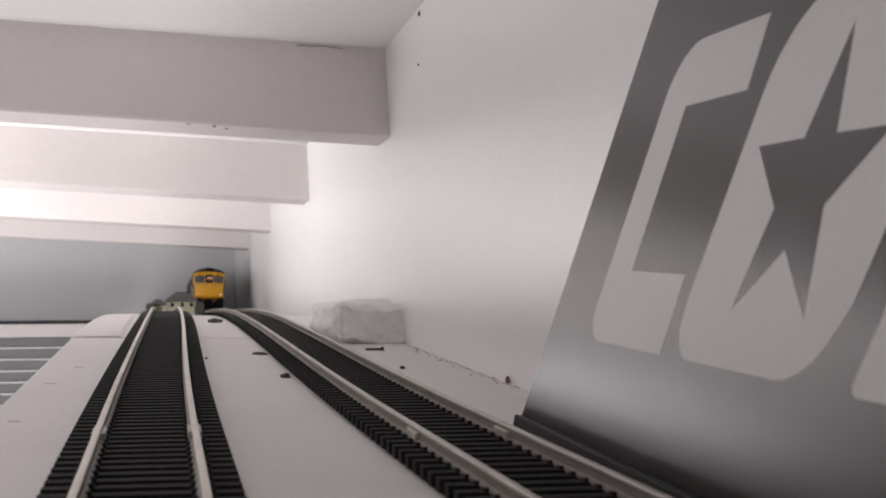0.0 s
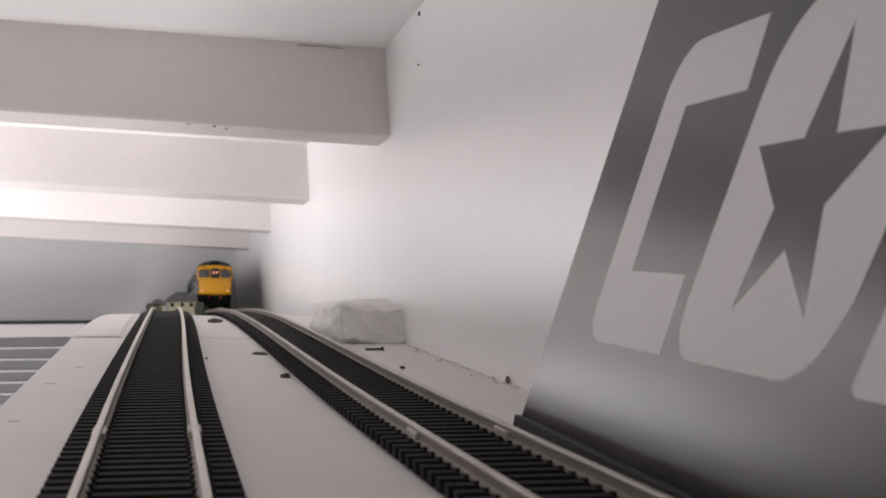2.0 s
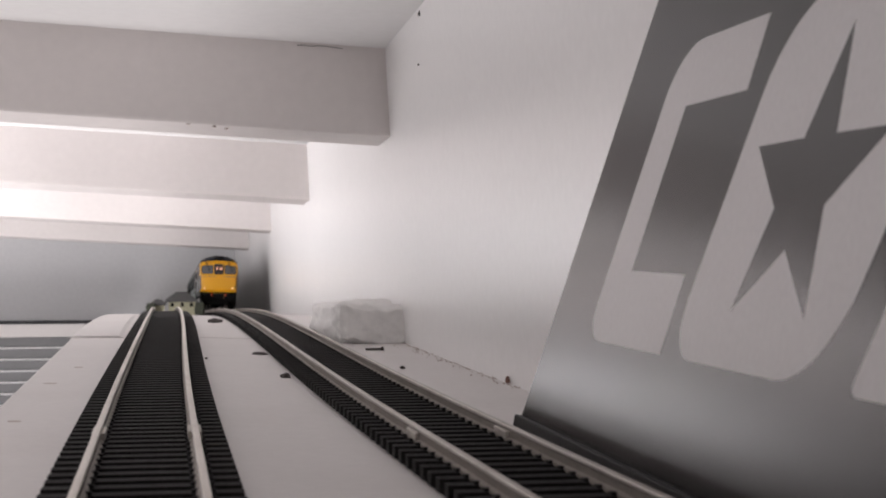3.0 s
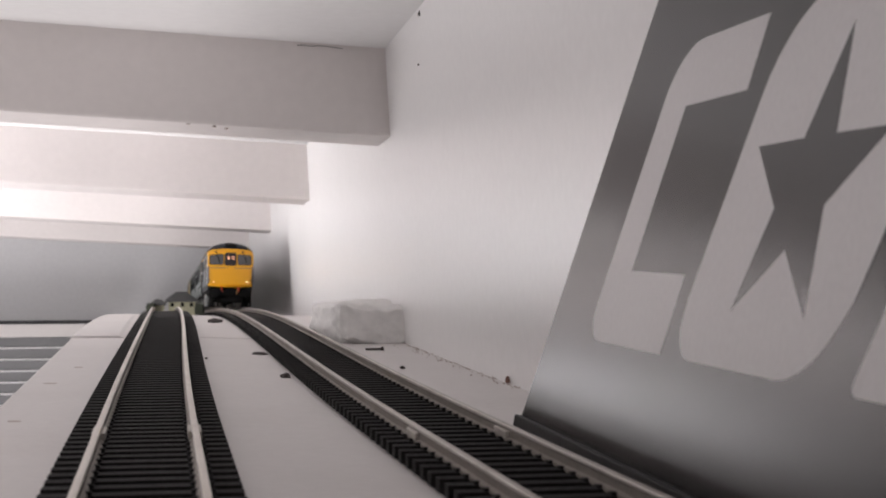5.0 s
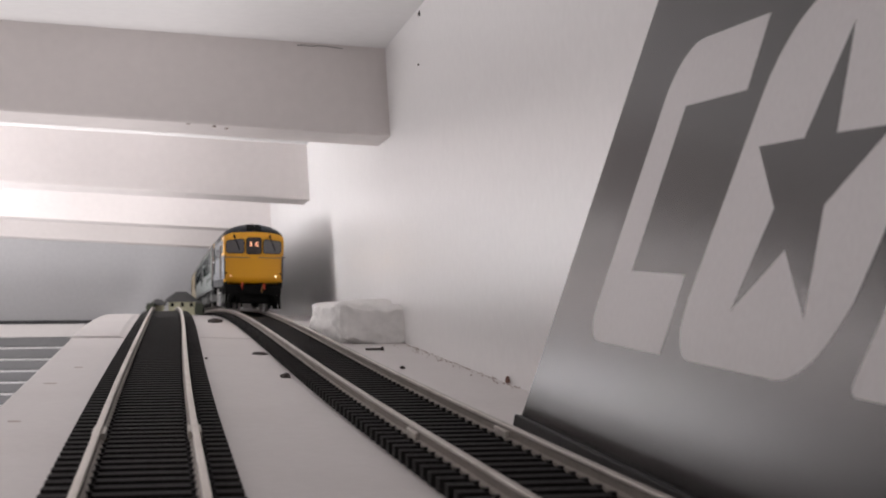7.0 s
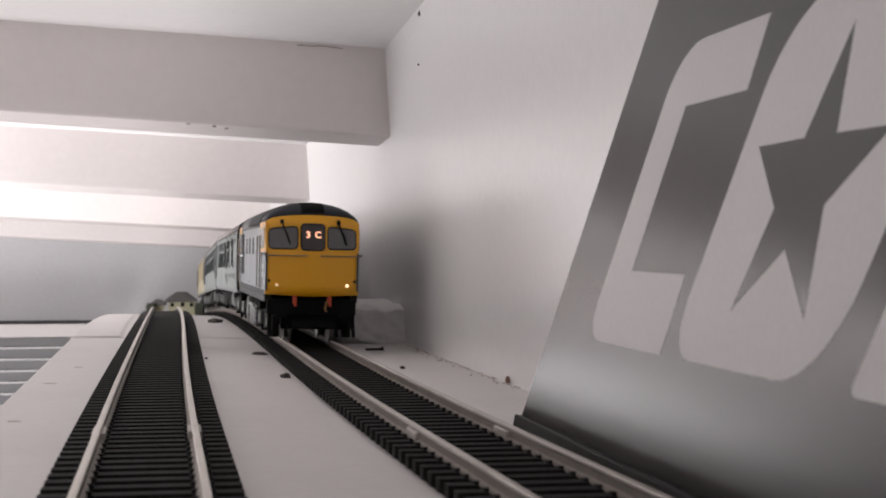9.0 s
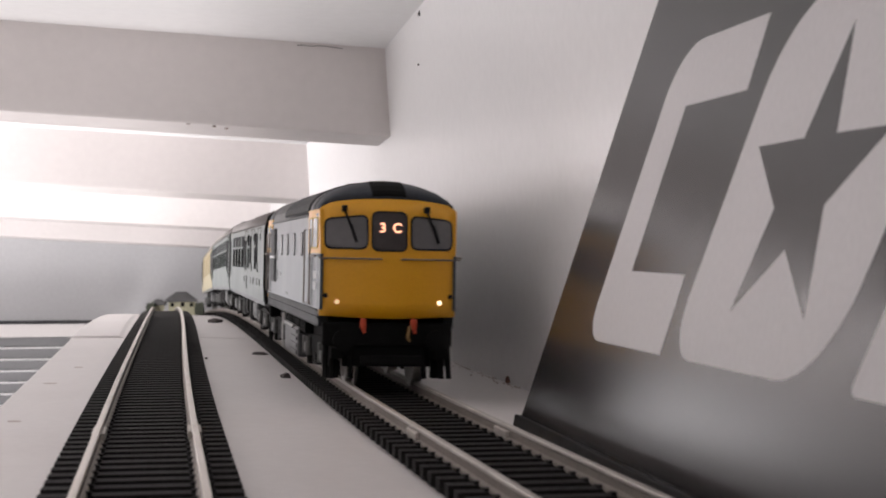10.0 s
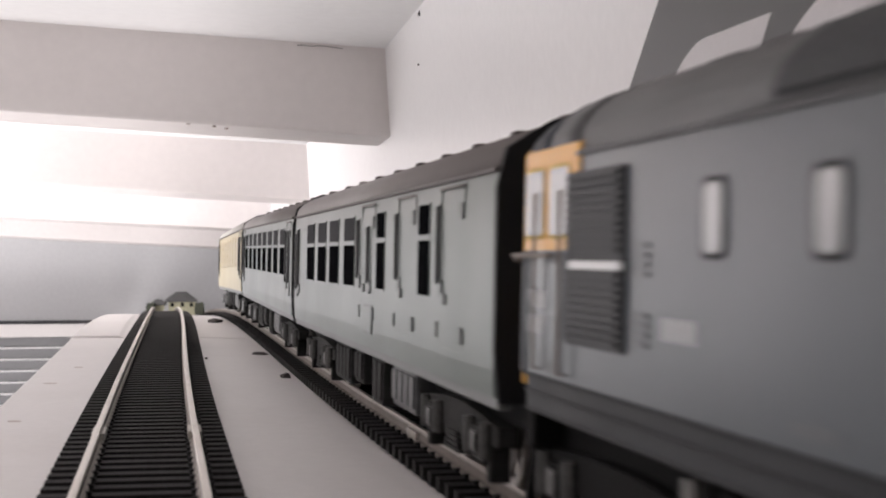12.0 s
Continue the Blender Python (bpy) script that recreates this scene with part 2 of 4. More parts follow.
def build_room():
    s = Shape().prism([(WALL_X - LEAN * z, z) for z in (-2100, 200)] + [(WALL_X + 250, 200), (WALL_X + 250, -2100)], "y", -1400, Y1 + 100)
    tagged(s.make("wall_east", WALL_PAINT), "white-painted plaster wall beside the shelf", "wall", kind="structure")
    s = Shape().box(-2600, WALL_X - 0.5, Y1, Y1 + 100, -2100, 600)
    tagged(s.make("wall_north", GREY_WALL), "plain grey end wall of the room", "wall", kind="structure")
    s = Shape().box(-2700, -2600, -1400, Y1 + 100, -2100, 600)
    tagged(s.make("wall_west", ROOM_WALL), "plain off-white wall across the room", "wall", kind="structure")
    s = Shape().box(-2600, WALL_X - 0.5, -1500, -1400, -2100, 600)
    tagged(s.make("wall_south", ROOM_WALL), "plain off-white wall behind the shelf's end", "wall", kind="structure")
    s = Shape().box(-2700, WALL_X + 110, -1500, Y1 + 100, -2200, -2100)
    tagged(s.make("floor", ROOM_WALL), "plain grey floor of the room", "floor", kind="structure")
    # the ceiling and its joists rise gently away from the wall and towards the camera
    tilt = Matrix.Translation(((WALL_X - LEAN * 121.5) * MM, 0.664, 0.1215)) @ pose(0, 0, 0, 0, 3.0, 0) @ pose(0, 0, 0, -2.45)
    s = Shape().box(-2900, 40, -2200, Y1 - 500, 0, 60)
    c = s.make("ceiling", CEILING_PAINT)
    c.matrix_world = tilt
    tagged(c, "white-painted boarded ceiling between the joists", "ceiling", kind="structure")
    for y in (-850, -450, 0, 385, 778, 1175):
        s = Shape().box(-2800, 14, 0, 40 if y == 0 else 50, -37.2 if y == 0 else -36.5, 2, 1.2)
        j = s.make("ceiling_joist", JOIST_PAINT)
        j.matrix_world = tilt @ Matrix.Translation((0, y * MM, 0))
        tagged(j, "white-painted square timber ceiling joist with fine cracks", "joist", group="ceiling joists", kind="structure")


build_shelf()
build_room()


# ---- tracks ----
def build_track(label, centre, lower, sleepers_from, sleepers_to, end, head_mat):
    t = thing("railway_track", label, "model track")
    ys = [y for y in STATIONS if y < end]

    def strip(name, outline, mat, smooth=False, lab=""):
        s = Shape()
        s.loft([[(centre(y) + u, y, w - lower - drop(y)) for u, w in outline] for y in ys])
        return s.make(name, mat, t, lab, smooth)
    strip("track_bed", [(-13.6, -0.3), (13.6, -0.3), (13.2, 1.7), (-13.2, 1.7)], BALLAST)
    web = [(-1.1, 2.6), (1.1, 2.6), (1.0, 3.1), (0.35, 3.4), (0.35, 4.6), (0.6, 4.85), (-0.6, 4.85), (-0.35, 4.6), (-0.35, 3.4), (-1.0, 3.1)]
    head = [(-0.6, 4.85), (0.6, 4.85), (0.62, 5.3), (0.5, 5.5), (-0.5, 5.5), (-0.62, 5.3)]
    for side in (-8.6, 8.6):
        strip("rail_web", [(u + side, w) for u, w in web], RAIL_SIDE)
        strip("rail_head", [(u + side, w) for u, w in head], head_mat)
    one = Shape().box(-14.4, 14.4, -1.75, 1.75, 0.6, 2.8)
    for side in (-8.6, 8.6):
        one.box(side - 1.7, side + 1.7, -0.9, 0.9, 2.8, 3.2)
    first = None
    y, n = sleepers_from, 0
    far = Shape()
    while y < sleepers_to:
        if n < 150:
            if first is None:
                first = one.make("sleeper", SLEEPER, t)
                ob = first
            else:
                ob = new("sleeper", first.data)
                ob.parent = t
            ob.location = (centre(y) * MM, y * MM, (-lower - drop(y)) * MM)
        else:
            far.add([(a + centre(y), b + y, c - lower - drop(y)) for a, b, c in one.v], one.f)
        y += 7.2
        n += 1
    tagged(far.make("sleepers", SLEEPER, t), kind="stuff")
    # rail joiners
    for side in (-8.6, 8.6):
        Shape().box(centre(288) + side - 1.25, centre(288) + side + 1.25, 290, 301, 2.8 - lower, 4.4 - lower, 0.3).make("rail_joiner", RAIL_DULL, t)
    return t


build_track("empty straight track with bright rails on black sleepers", left_x, 0.0, 40, 1400, 1410, RAIL)
build_track("black-sleepered track beside the wall that carries the train", right_x, RIGHT_DROP, 20, 1500, 9999, RAIL_DULL)

# ---- train ----
HALF = 17.35


def section(half, z0, shoulder, top, y, n=10, bulge=0.0):
    """Ring of a vehicle body: straight sides and an arched roof."""
    out = [(-half, y, z0), (-half, y, shoulder)]
    for i in range(1, n):
        a = math.pi * i / n
        out.append((-half * math.cos(a), y, shoulder + (top - shoulder) * math.sin(a) ** 0.8))
    return out + [(half, y, shoulder), (half, y, z0)]


LOCO_L = 176.0
COACH_L = 254.0


def half_at(y):
    """Half the locomotive's width at y: the ends draw in a little."""
    return HALF - 0.55 * max(0.0, (abs(y) - 80) / 6) ** 2


def nose(x, z):
    """The bowed and raked face of the cab."""
    return -88.0 + 1.8 * (x / 17) ** 2 + 0.13 * max(0.0, z - 33)


def eave(x):
    return 43.0 + 3.5 * math.sqrt(max(0.0, 1 - (x / 17.2) ** 2))


def face_patch(outline, lift, depth=0.6, end=-1):
    """A flat shape laid on the cab's face."""
    sh, n = Shape(), len(outline)
    front = [(x, nose(x, z) - lift, z) for x, z in outline]
    back = [(x, nose(x, z) - lift + depth, z) for x, z in outline]
    pts = front + back
    if end > 0:
        pts = [(-x, -y, z) for x, y, z in pts]
    return sh.add(pts, [list(range(n)), list(range(n, 2 * n))] + [(i, (i + 1) % n, (i + 1) % n + n, i + n) for i in range(n)])


def side_patch(outline, side, lift, depth=0.5, half=half_at):
    """A flat shape laid on a body side; outline of (y, z)."""
    sh, n = Shape(), len(outline)
    pts = [(side * (half(y) + lift), y, z) for y, z in outline] + [(side * (half(y) + lift - depth), y, z) for y, z in outline]
    return sh.add(pts, [list(range(n)), list(range(n, 2 * n))] + [(i, (i + 1) % n, (i + 1) % n + n, i + n) for i in range(n)])


def arc(half, base, top, y, n=14):
    """The curve of a roof from side to side."""
    return [(-half * math.cos(math.pi * i / n), y, base + (top - base) * math.sin(math.pi * i / n) ** 0.85) for i in range(n + 1)]


def writing(text, size, mat, name, parent, m, depth=0.1):
    cu = bpy.data.curves.new(name, "FONT")
    cu.body, cu.size, cu.extrude, cu.align_x, cu.align_y = text, size * MM, depth * MM, "CENTER", "CENTER"
    cu.offset = 0.02 * size * MM
    tmp = new("lettering", cu)
    me = bpy.data.meshes.new_from_object(tmp)
    bpy.data.objects.remove(tmp)
    me.materials.clear()
    me.materials.append(mat)
    ob = new(name, me)
    ob.parent = parent
    ob.matrix_local = m
    return ob


def bogie(parent, y, wheelbase, radius, frame_mat=UNDER, width=14.4):
    """Side frames, boxes and springs; the wheelsets are parts of the vehicle."""
    bg = Shape()
    for side in (-1, 1):
        x0, x1 = side * 11.6, side * width
        lo, hi = min(x0, x1), max(x0, x1)
        bg.prism([(y - wheelbase * 0.82, 6.6), (y - wheelbase * 0.3, 6.2), (y - wheelbase * 0.2, 3.6), (y + wheelbase * 0.2, 3.6),
                  (y + wheelbase * 0.3, 6.2), (y + wheelbase * 0.82, 6.6), (y + wheelbase * 0.82, 9.2), (y + 6, 10.6), (y - 6, 10.6),
                  (y - wheelbase * 0.82, 9.2)], "x", lo, hi)
        for e in (-1, 1):
            a = y + e * wheelbase / 2
            bg.box(lo - (0.9 if side < 0 else 0), hi + (0.9 if side > 0 else 0), a - 2.6, a + 2.6, 4.2, 8.6, 0.4)
            for q in (-5.2, 5.2):
                Shape().rod((side * (width + 0.3), a + q, 4.4), (side * (width + 0.3), a + q, 9.4), 1.2, 10).make("spring", SPRING, parent)
            Shape().box(min(side * (width + 0.8), side * (width + 1.3)), max(side * (width + 0.8), side * (width + 1.3)), a - 1.8, a + 1.8, 5.0, 7.8, 0.4).make("axlebox_cover", SPRING, parent)
            bg.box(lo, hi, a + e * 5 - 1.2, a + e * 5 + 1.2, 1.4, 6.0, 0.2)
        for q in range(4):
            bg.box(lo - (0.7 if side < 0 else 0), hi + (0.7 if side > 0 else 0), y - 5.5 + q * 0.9, y + 5.5 - q * 0.9, 3.2 + q * 0.75, 3.75 + q * 0.75)
    bg.box(-11.6, 11.6, y - 5, y + 5, 5, 10, 0.4)
    ob = bg.make("bogie", frame_mat, parent)
    sets = []
    for e in (-1, 1):
        w = Shape()
        n = 20
        for side in (-1, 1):
            prof = [(side * 6.9, 0.1), (side * 6.9, radius + 0.9), (side * 7.6, radius + 0.9), (side * 7.8, radius), (side * 9.8, radius - 0.15),
                    (side * 9.8, radius - 1.2), (side * 9.2, radius - 1.5), (side * 9.2, 1.2), (side * 10.6, 0.9), (side * 10.6, 0.1)]
            w.loft([[(px, pr * math.cos(2 * math.pi * i / n), pr * math.sin(2 * math.pi * i / n)) for px, pr in prof] for i in range(n + 1)],
                   caps=False, closed=False)
        w.rod((-10.8, 0, 0), (10.8, 0, 0), 1.1)
        for side in (-1, 1):
            for q in range(6):
                c, d = math.cos(q * math.pi / 3), math.sin(q * math.pi / 3)
                w.rod((side * 9.3, c * 1.2, d * 1.2), (side * 9.3, c * (radius - 1.4), d * (radius - 1.4)), 0.35, 4)
        ax = w.make("wheelset", STEEL, parent, "dark steel wheelset")
        ax.location = (0, (y + e * wheelbase / 2) * MM, radius * MM)
        ROLLING.append((ax, y + e * wheelbase / 2, radius))
        sets.append(ax)
    return ob


ROLLING = []


def cab(t, end, lit):
    """One cab of the locomotive: end -1 leads, +1 trails."""
    def f(outline, lift, depth=0.6):
        return face_patch(outline, lift, depth, end)
    # yellow face as a bowed sheet
    xs = [-16.95 + 33.9 * i / 16 for i in range(17)]
    rows = []
    for lift in (0.0, 1.6):
        for k in range(9):
            rows.append([(x, nose(x, z) + lift, z) for x in xs for z in [16.9 - 0.5 * max(0, 1 - (x / 15) ** 2) + (eave(x) - 16.9) * k / 8]])
    sh = Shape()
    ring = []
    grid_f = [(r * 17 + c, r * 17 + c + 1, (r + 1) * 17 + c + 1, (r + 1) * 17 + c) for r in range(8) for c in range(16)]
    grid_b = [tuple(i + 153 for i in q) for q in grid_f]
    rim = [r * 17 for r in range(9)] + [136 + c for c in range(1, 17)] + [r * 17 + 16 for r in range(7, -1, -1)] + [c for c in range(15, 0, -1)]
    rim_f = [(rim[i], rim[(i + 1) % len(rim)], rim[(i + 1) % len(rim)] + 153, rim[i] + 153) for i in range(len(rim))]
    pts = [p for r in rows for p in r]
    sh.add([(-x * (1 if end > 0 else -1), (-y if end > 0 else y), z) for x, y, z in pts], grid_f + grid_b + rim_f)
    sh.make("cab_front", YELLOW, t, "yellow warning panel with three windows", True)
    # windscreens
    for name, u0, u1, w0, w1, cut in (("windscreen", -15.7, -5.7, 33.8, 41.6, 1.1), ("headcode_box", -4.1, 4.1, 33.4, 42.5, 0), ("windscreen", 5.7, 15.7, 33.8, 41.6, -1.1)):
        def slope(p, cut=cut, u0=u0, u1=u1):
            x, z = p
            d = (x - (u1 if cut > 0 else u0)) / (u1 - u0) * cut
            return (x, z + (d * 0.9 if z > 37 else 0) * (1 if cut > 0 else 1))
        w = f([slope(p) for p in rounded(u0 - 0.45, u1 + 0.45, w0 - 0.45, w1 + 0.45, 1.7)], 0.22, 0.8).make(name, TRIM_BLACK, t)
        pane = f([slope(p) for p in rounded(u0, u1, w0, w1, 1.4)], 0.32, 0.3).make("pane", HEADCODE_GLASS if cut == 0 else WINDSCREEN, w)
        if cut == 0 and lit:
            for ch, px in (("3", -1.75), ("C", 1.85)):
                writing(ch, 3.3, HEADCODE, "headcode_character", w, Matrix.Translation((px * MM, (nose(px, 38.6) - 0.45) * MM, 38.7 * MM)) @ pose(0, 0, 0, 82, 0, 0))
        if cut:
            px = (u0 + u1) / 2 + (0.6 if cut > 0 else -0.2)
            wp = Shape()
            flip = -1 if end > 0 else 1
            wp.rod((px * flip - 1.2 * flip, (nose(px, 43) - 0.9) * flip, 43.2), (px * flip + 1.6 * flip, (nose(px, 36) - 0.6) * flip, 36.2), 0.3, 6)
            wp.rod((px * flip + 0.4 * flip, (nose(px, 38) - 0.6) * flip, 39.6), (px * flip + 1.9 * flip, (nose(px, 36) - 0.5) * flip, 35.2), 0.4, 6)
            wp.box(min((px - 1.9) * flip, (px - 0.6) * flip), max((px - 1.9) * flip, (px - 0.6) * flip), -90 + 1.2 if flip > 0 else 86.5, -86.5 if flip > 0 else 88.8, 42.6, 44.2, 0.3)
            wp.make("wiper", TRIM_BLACK, t)
    # waist handrails, lamps, dots and creases
    flip = -1 if end > 0 else 1
    for a, b in ((-17.4, -2.0), (3.0, 17.9)):
        xs_ = [a + (b - a) * i / 8 for i in range(9)]
        pts = [(xs_[0], nose(xs_[0], 31) + 0.4, 31.1)] + [(x, nose(x, 31) - 0.75, 31.1) for x in xs_] + [(xs_[-1], nose(xs_[-1], 31) + 0.4, 31.1)]
        hr = Shape().tube([(x * flip, y * flip, z) for x, y, z in pts], 0.24)
        hr.make("handrail", HANDRAIL, t, "dull brown front handrail")
    f([(-16.9, 31.7), (16.9, 31.7), (16.9, 32.05), (-16.9, 32.05)], 0.10, 0.3).make("waist_moulding", YELLOW, t)
    for x in (-12.8, 12.8):
        ring = [(x + 0.95 * math.cos(i * math.pi / 8), 20.4 + 0.95 * math.sin(i * math.pi / 8)) for i in range(16)]
        lamp = f(ring, 0.35, 0.9).make("marker_lamp", YELLOW, t)
        ring = [(x + 0.6 * math.cos(i * math.pi / 8), 20.4 + 0.6 * math.sin(i * math.pi / 8)) for i in range(16)]
        f(ring, 0.5, 0.4).make("lens", (HEADLIGHT if x > 0 else HEADLIGHT_DIM) if lit else PANE_LIGHT, lamp, "warm glowing lamp lens" if lit else "")
        xx = x * 15.6 / 12.8
        f([(xx + 0.6 * math.cos(i * math.pi / 6), 21.9 + 0.6 * math.sin(i * math.pi / 6)) for i in range(12)], 0.2, 0.5).make("tail_lamp", TRIM_BLACK, t)
    # buffer beam, hoses, hook and buffers
    Shape().box(-16.2, 16.2, -87 if flip > 0 else 83.5, -83.5 if flip > 0 else 87, 9.5, 15.3, 0.5).make("buffer_beam", UNDER, t)
    for x, col in ((-6.3, RED), (6.3, RED)):
        hose = Shape().box(min(x * flip - 0.75, x * flip + 0.75), x * flip + 0.75, -88.8 if flip > 0 else 87, -86.8 if flip > 0 else 88.8, 13.8, 16.4, 0.4)
        hose.rod((x * flip, -88.2 * flip, 13.9), (x * flip + 0.4, -88.3 * flip, 12.8), 0.5)
        hose.make("jumper_cable", col, t, "red-orange jumper cable socket")
    hook = Shape().rod((5.3 * flip, -88.6 * flip, 14.6), (4.7 * flip, -89.1 * flip, 11.6), 0.45).rod((4.7 * flip, -89.1 * flip, 11.6), (5.3 * flip, -89.4 * flip, 11.0), 0.4)
    hook.make("brake_pipe", BRASS, t, "yellowed brass brake pipe")
    for x in (-11.5, 11.5):
        bf = Shape().rod((x, -87 * flip, 11.2), (x, -90 * flip, 11.2), 1.7, 14).rod((x, -90 * flip, 11.2), (x, -92.0 * flip, 11.2), 1.1, 12)
        bf.rod((x, -92.0 * flip, 11.2), (x, -92.6 * flip, 11.2), 2.7, 20)
        bf.make("buffer", UNDER, t)
    cp = Shape().box(-3, 3, -93 if flip > 0 else 84, -84 if flip > 0 else 93, 5.2, 7.0, 0.4).box(-7.5, 7.5, -94.2 if flip > 0 else 93, -93 if flip > 0 else 94.2, 5.4, 7.6, 0.3)
    cp.make("coupling", UNDER, t)
    for x in (-15.2, -13.4, 13.4, 15.2, -9, 9):
        Shape().rod((x, -85.5 * flip, 10), (x * 1.02, -87.4 * flip, 1.6), 0.7, 6).make("brake_hose", UNDER, t)
    Shape().box(-11.0, 11.0, -86.0 if flip > 0 else 84.2, -84.2 if flip > 0 else 86.0, 4.4, 9.6, 0.4).make("snowplough", UNDER, t)
    # cab sides
    for side in (-1, 1):
        y0, y1 = sorted((-86.4 * flip, -61.5 * flip))
        s_ = [y0 + (y1 - y0) * i / 8 for i in range(9)]
        up = [(y - (1.3 * flip * max(0.0, 1 - (abs(y + 86.0 * flip)) / 6) * -1), 43.2) for y in reversed(s_)]
        side_patch([(y, 32.2) for y in s_] + up, side, 0.22, 0.9).make("cab_side", YELLOW, t, "yellow wrapped-round cab side")
        for a, b in ((-83.4, -75.0), (-72.6, -65.0)):
            a, b = sorted((a * flip, b * flip))
            wf = side_patch(rounded(a - 0.35, b + 0.35, 33.4, 41.3, 0.9), side, 0.34, 0.6).make("cab_window", CREAM, t, "yellow-framed cab side window")
            side_patch(rounded(a, b, 33.8, 40.9, 0.7), side, 0.42, 0.4).make("pane", PANE_LIGHT, wf)
        a, b = sorted((-71.5 * flip, -59.5 * flip) if lit else (-75.5 * flip, -67.5 * flip))
        d = side_patch(rounded(a, b, 19.0, 31.9, 0.8), side, 0.12, 0.5).make("cab_door", DOOR_GREY, t, "darker grey cab door")
        side_patch(rounded(a + 1.2, b - 1.2, 20.2, 30.7, 0.6), side, -0.05 + 0.25, 0.2).make("door_panel", LOCO_GREY, d)
        for yy in (a - 1.1, b + 1.1):
            hr = Shape().tube([(side * (HALF - 0.3), yy, 19.2), (side * (HALF + 0.9), yy, 19.2), (side * (HALF + 0.9), yy, 38.4), (side * (HALF - 0.3), yy, 38.4)], 0.22)
            hr.make("handrail", HANDRAIL, t)
        bar = Shape().rod((side * (HALF + 0.9), -86.2 * flip, 31.6), (side * (HALF + 0.9), -70 * flip, 31.6), 0.28, 6)
        bar.make("side_rail", HANDRAIL, t)
        side_patch([(-86.7 * flip, 18.4), (-83.6 * flip, 18.4), (-83.6 * flip, 32.1), (-86.7 * flip, 32.1)], side, 0.32, 0.7).make("corner_panel", LOCO_GREY, t)
        # emblem: two bars with slanted ends, pointing opposite ways
        for zz, k in ((23.1, 1), (25.9, -1)):
            a, b = sorted((-82.0 * flip, -74.0 * flip))
            e = 1.3 * k
            side_patch([(a + max(e, 0), zz), (b + min(e, 0), zz), (b + max(-e, 0) * 0.4, zz + 1.9), (a - min(-e, 0) * 0.4, zz + 1.9)], side, 0.16, 0.3).make("emblem_bar", WORN_WHITE, t, "worn white bar of the emblem")
    # dark domed roof over the cab
    first = [(x, nose(x, eave(x)) + 0.2, eave(x)) for x in (-16.9 * math.cos(math.pi * i / 14) for i in range(15))]
    rings = [[(x * flip, y * flip, z) for x, y, z in first]]
    for l, tp, base, hh in ((3.4, 48.0, 43.3, 17.0), (6.0, 49.3, 43.0, 17.2), (9.5, 50.3, 42.6, 17.3), (14.0, 50.85, 42.1, 17.4)):
        rings.append([(x * flip, (-88 + l + 1.8 * (x / 17) ** 2 * max(0, 1 - l / 14)) * flip, z) for x, _, z in arc(hh, base, tp, 0)])
    Shape().loft(rings).make("cab_roof", ROOF_DARK, t, "dark blue-black domed cab roof", True)
    rings = [[(x, (-88 + l - 0.12) * flip, z + 0.14) for x, z in ((-4.2, tp - 0.12), (0, tp + 0.08), (4.2, tp - 0.12), (4.2, tp - 0.9), (-4.2, tp - 0.9))]
             for l, tp in ((2.3, 47.0), (3.4, 48.0), (6.0, 49.3), (9.5, 50.3), (13.0, 50.75))]
    Shape().loft(rings).make("roof_vent", UNDER, t, "black vent panel on the cab roof")
    rings = [[(x * flip, y * flip, z) for x, y, z in arc(17.42, 42.1, 50.9, yy)] for yy in (-74.2, -62)]
    Shape().loft(rings).make("roof_section", ROOF_GREY, t, "", True)


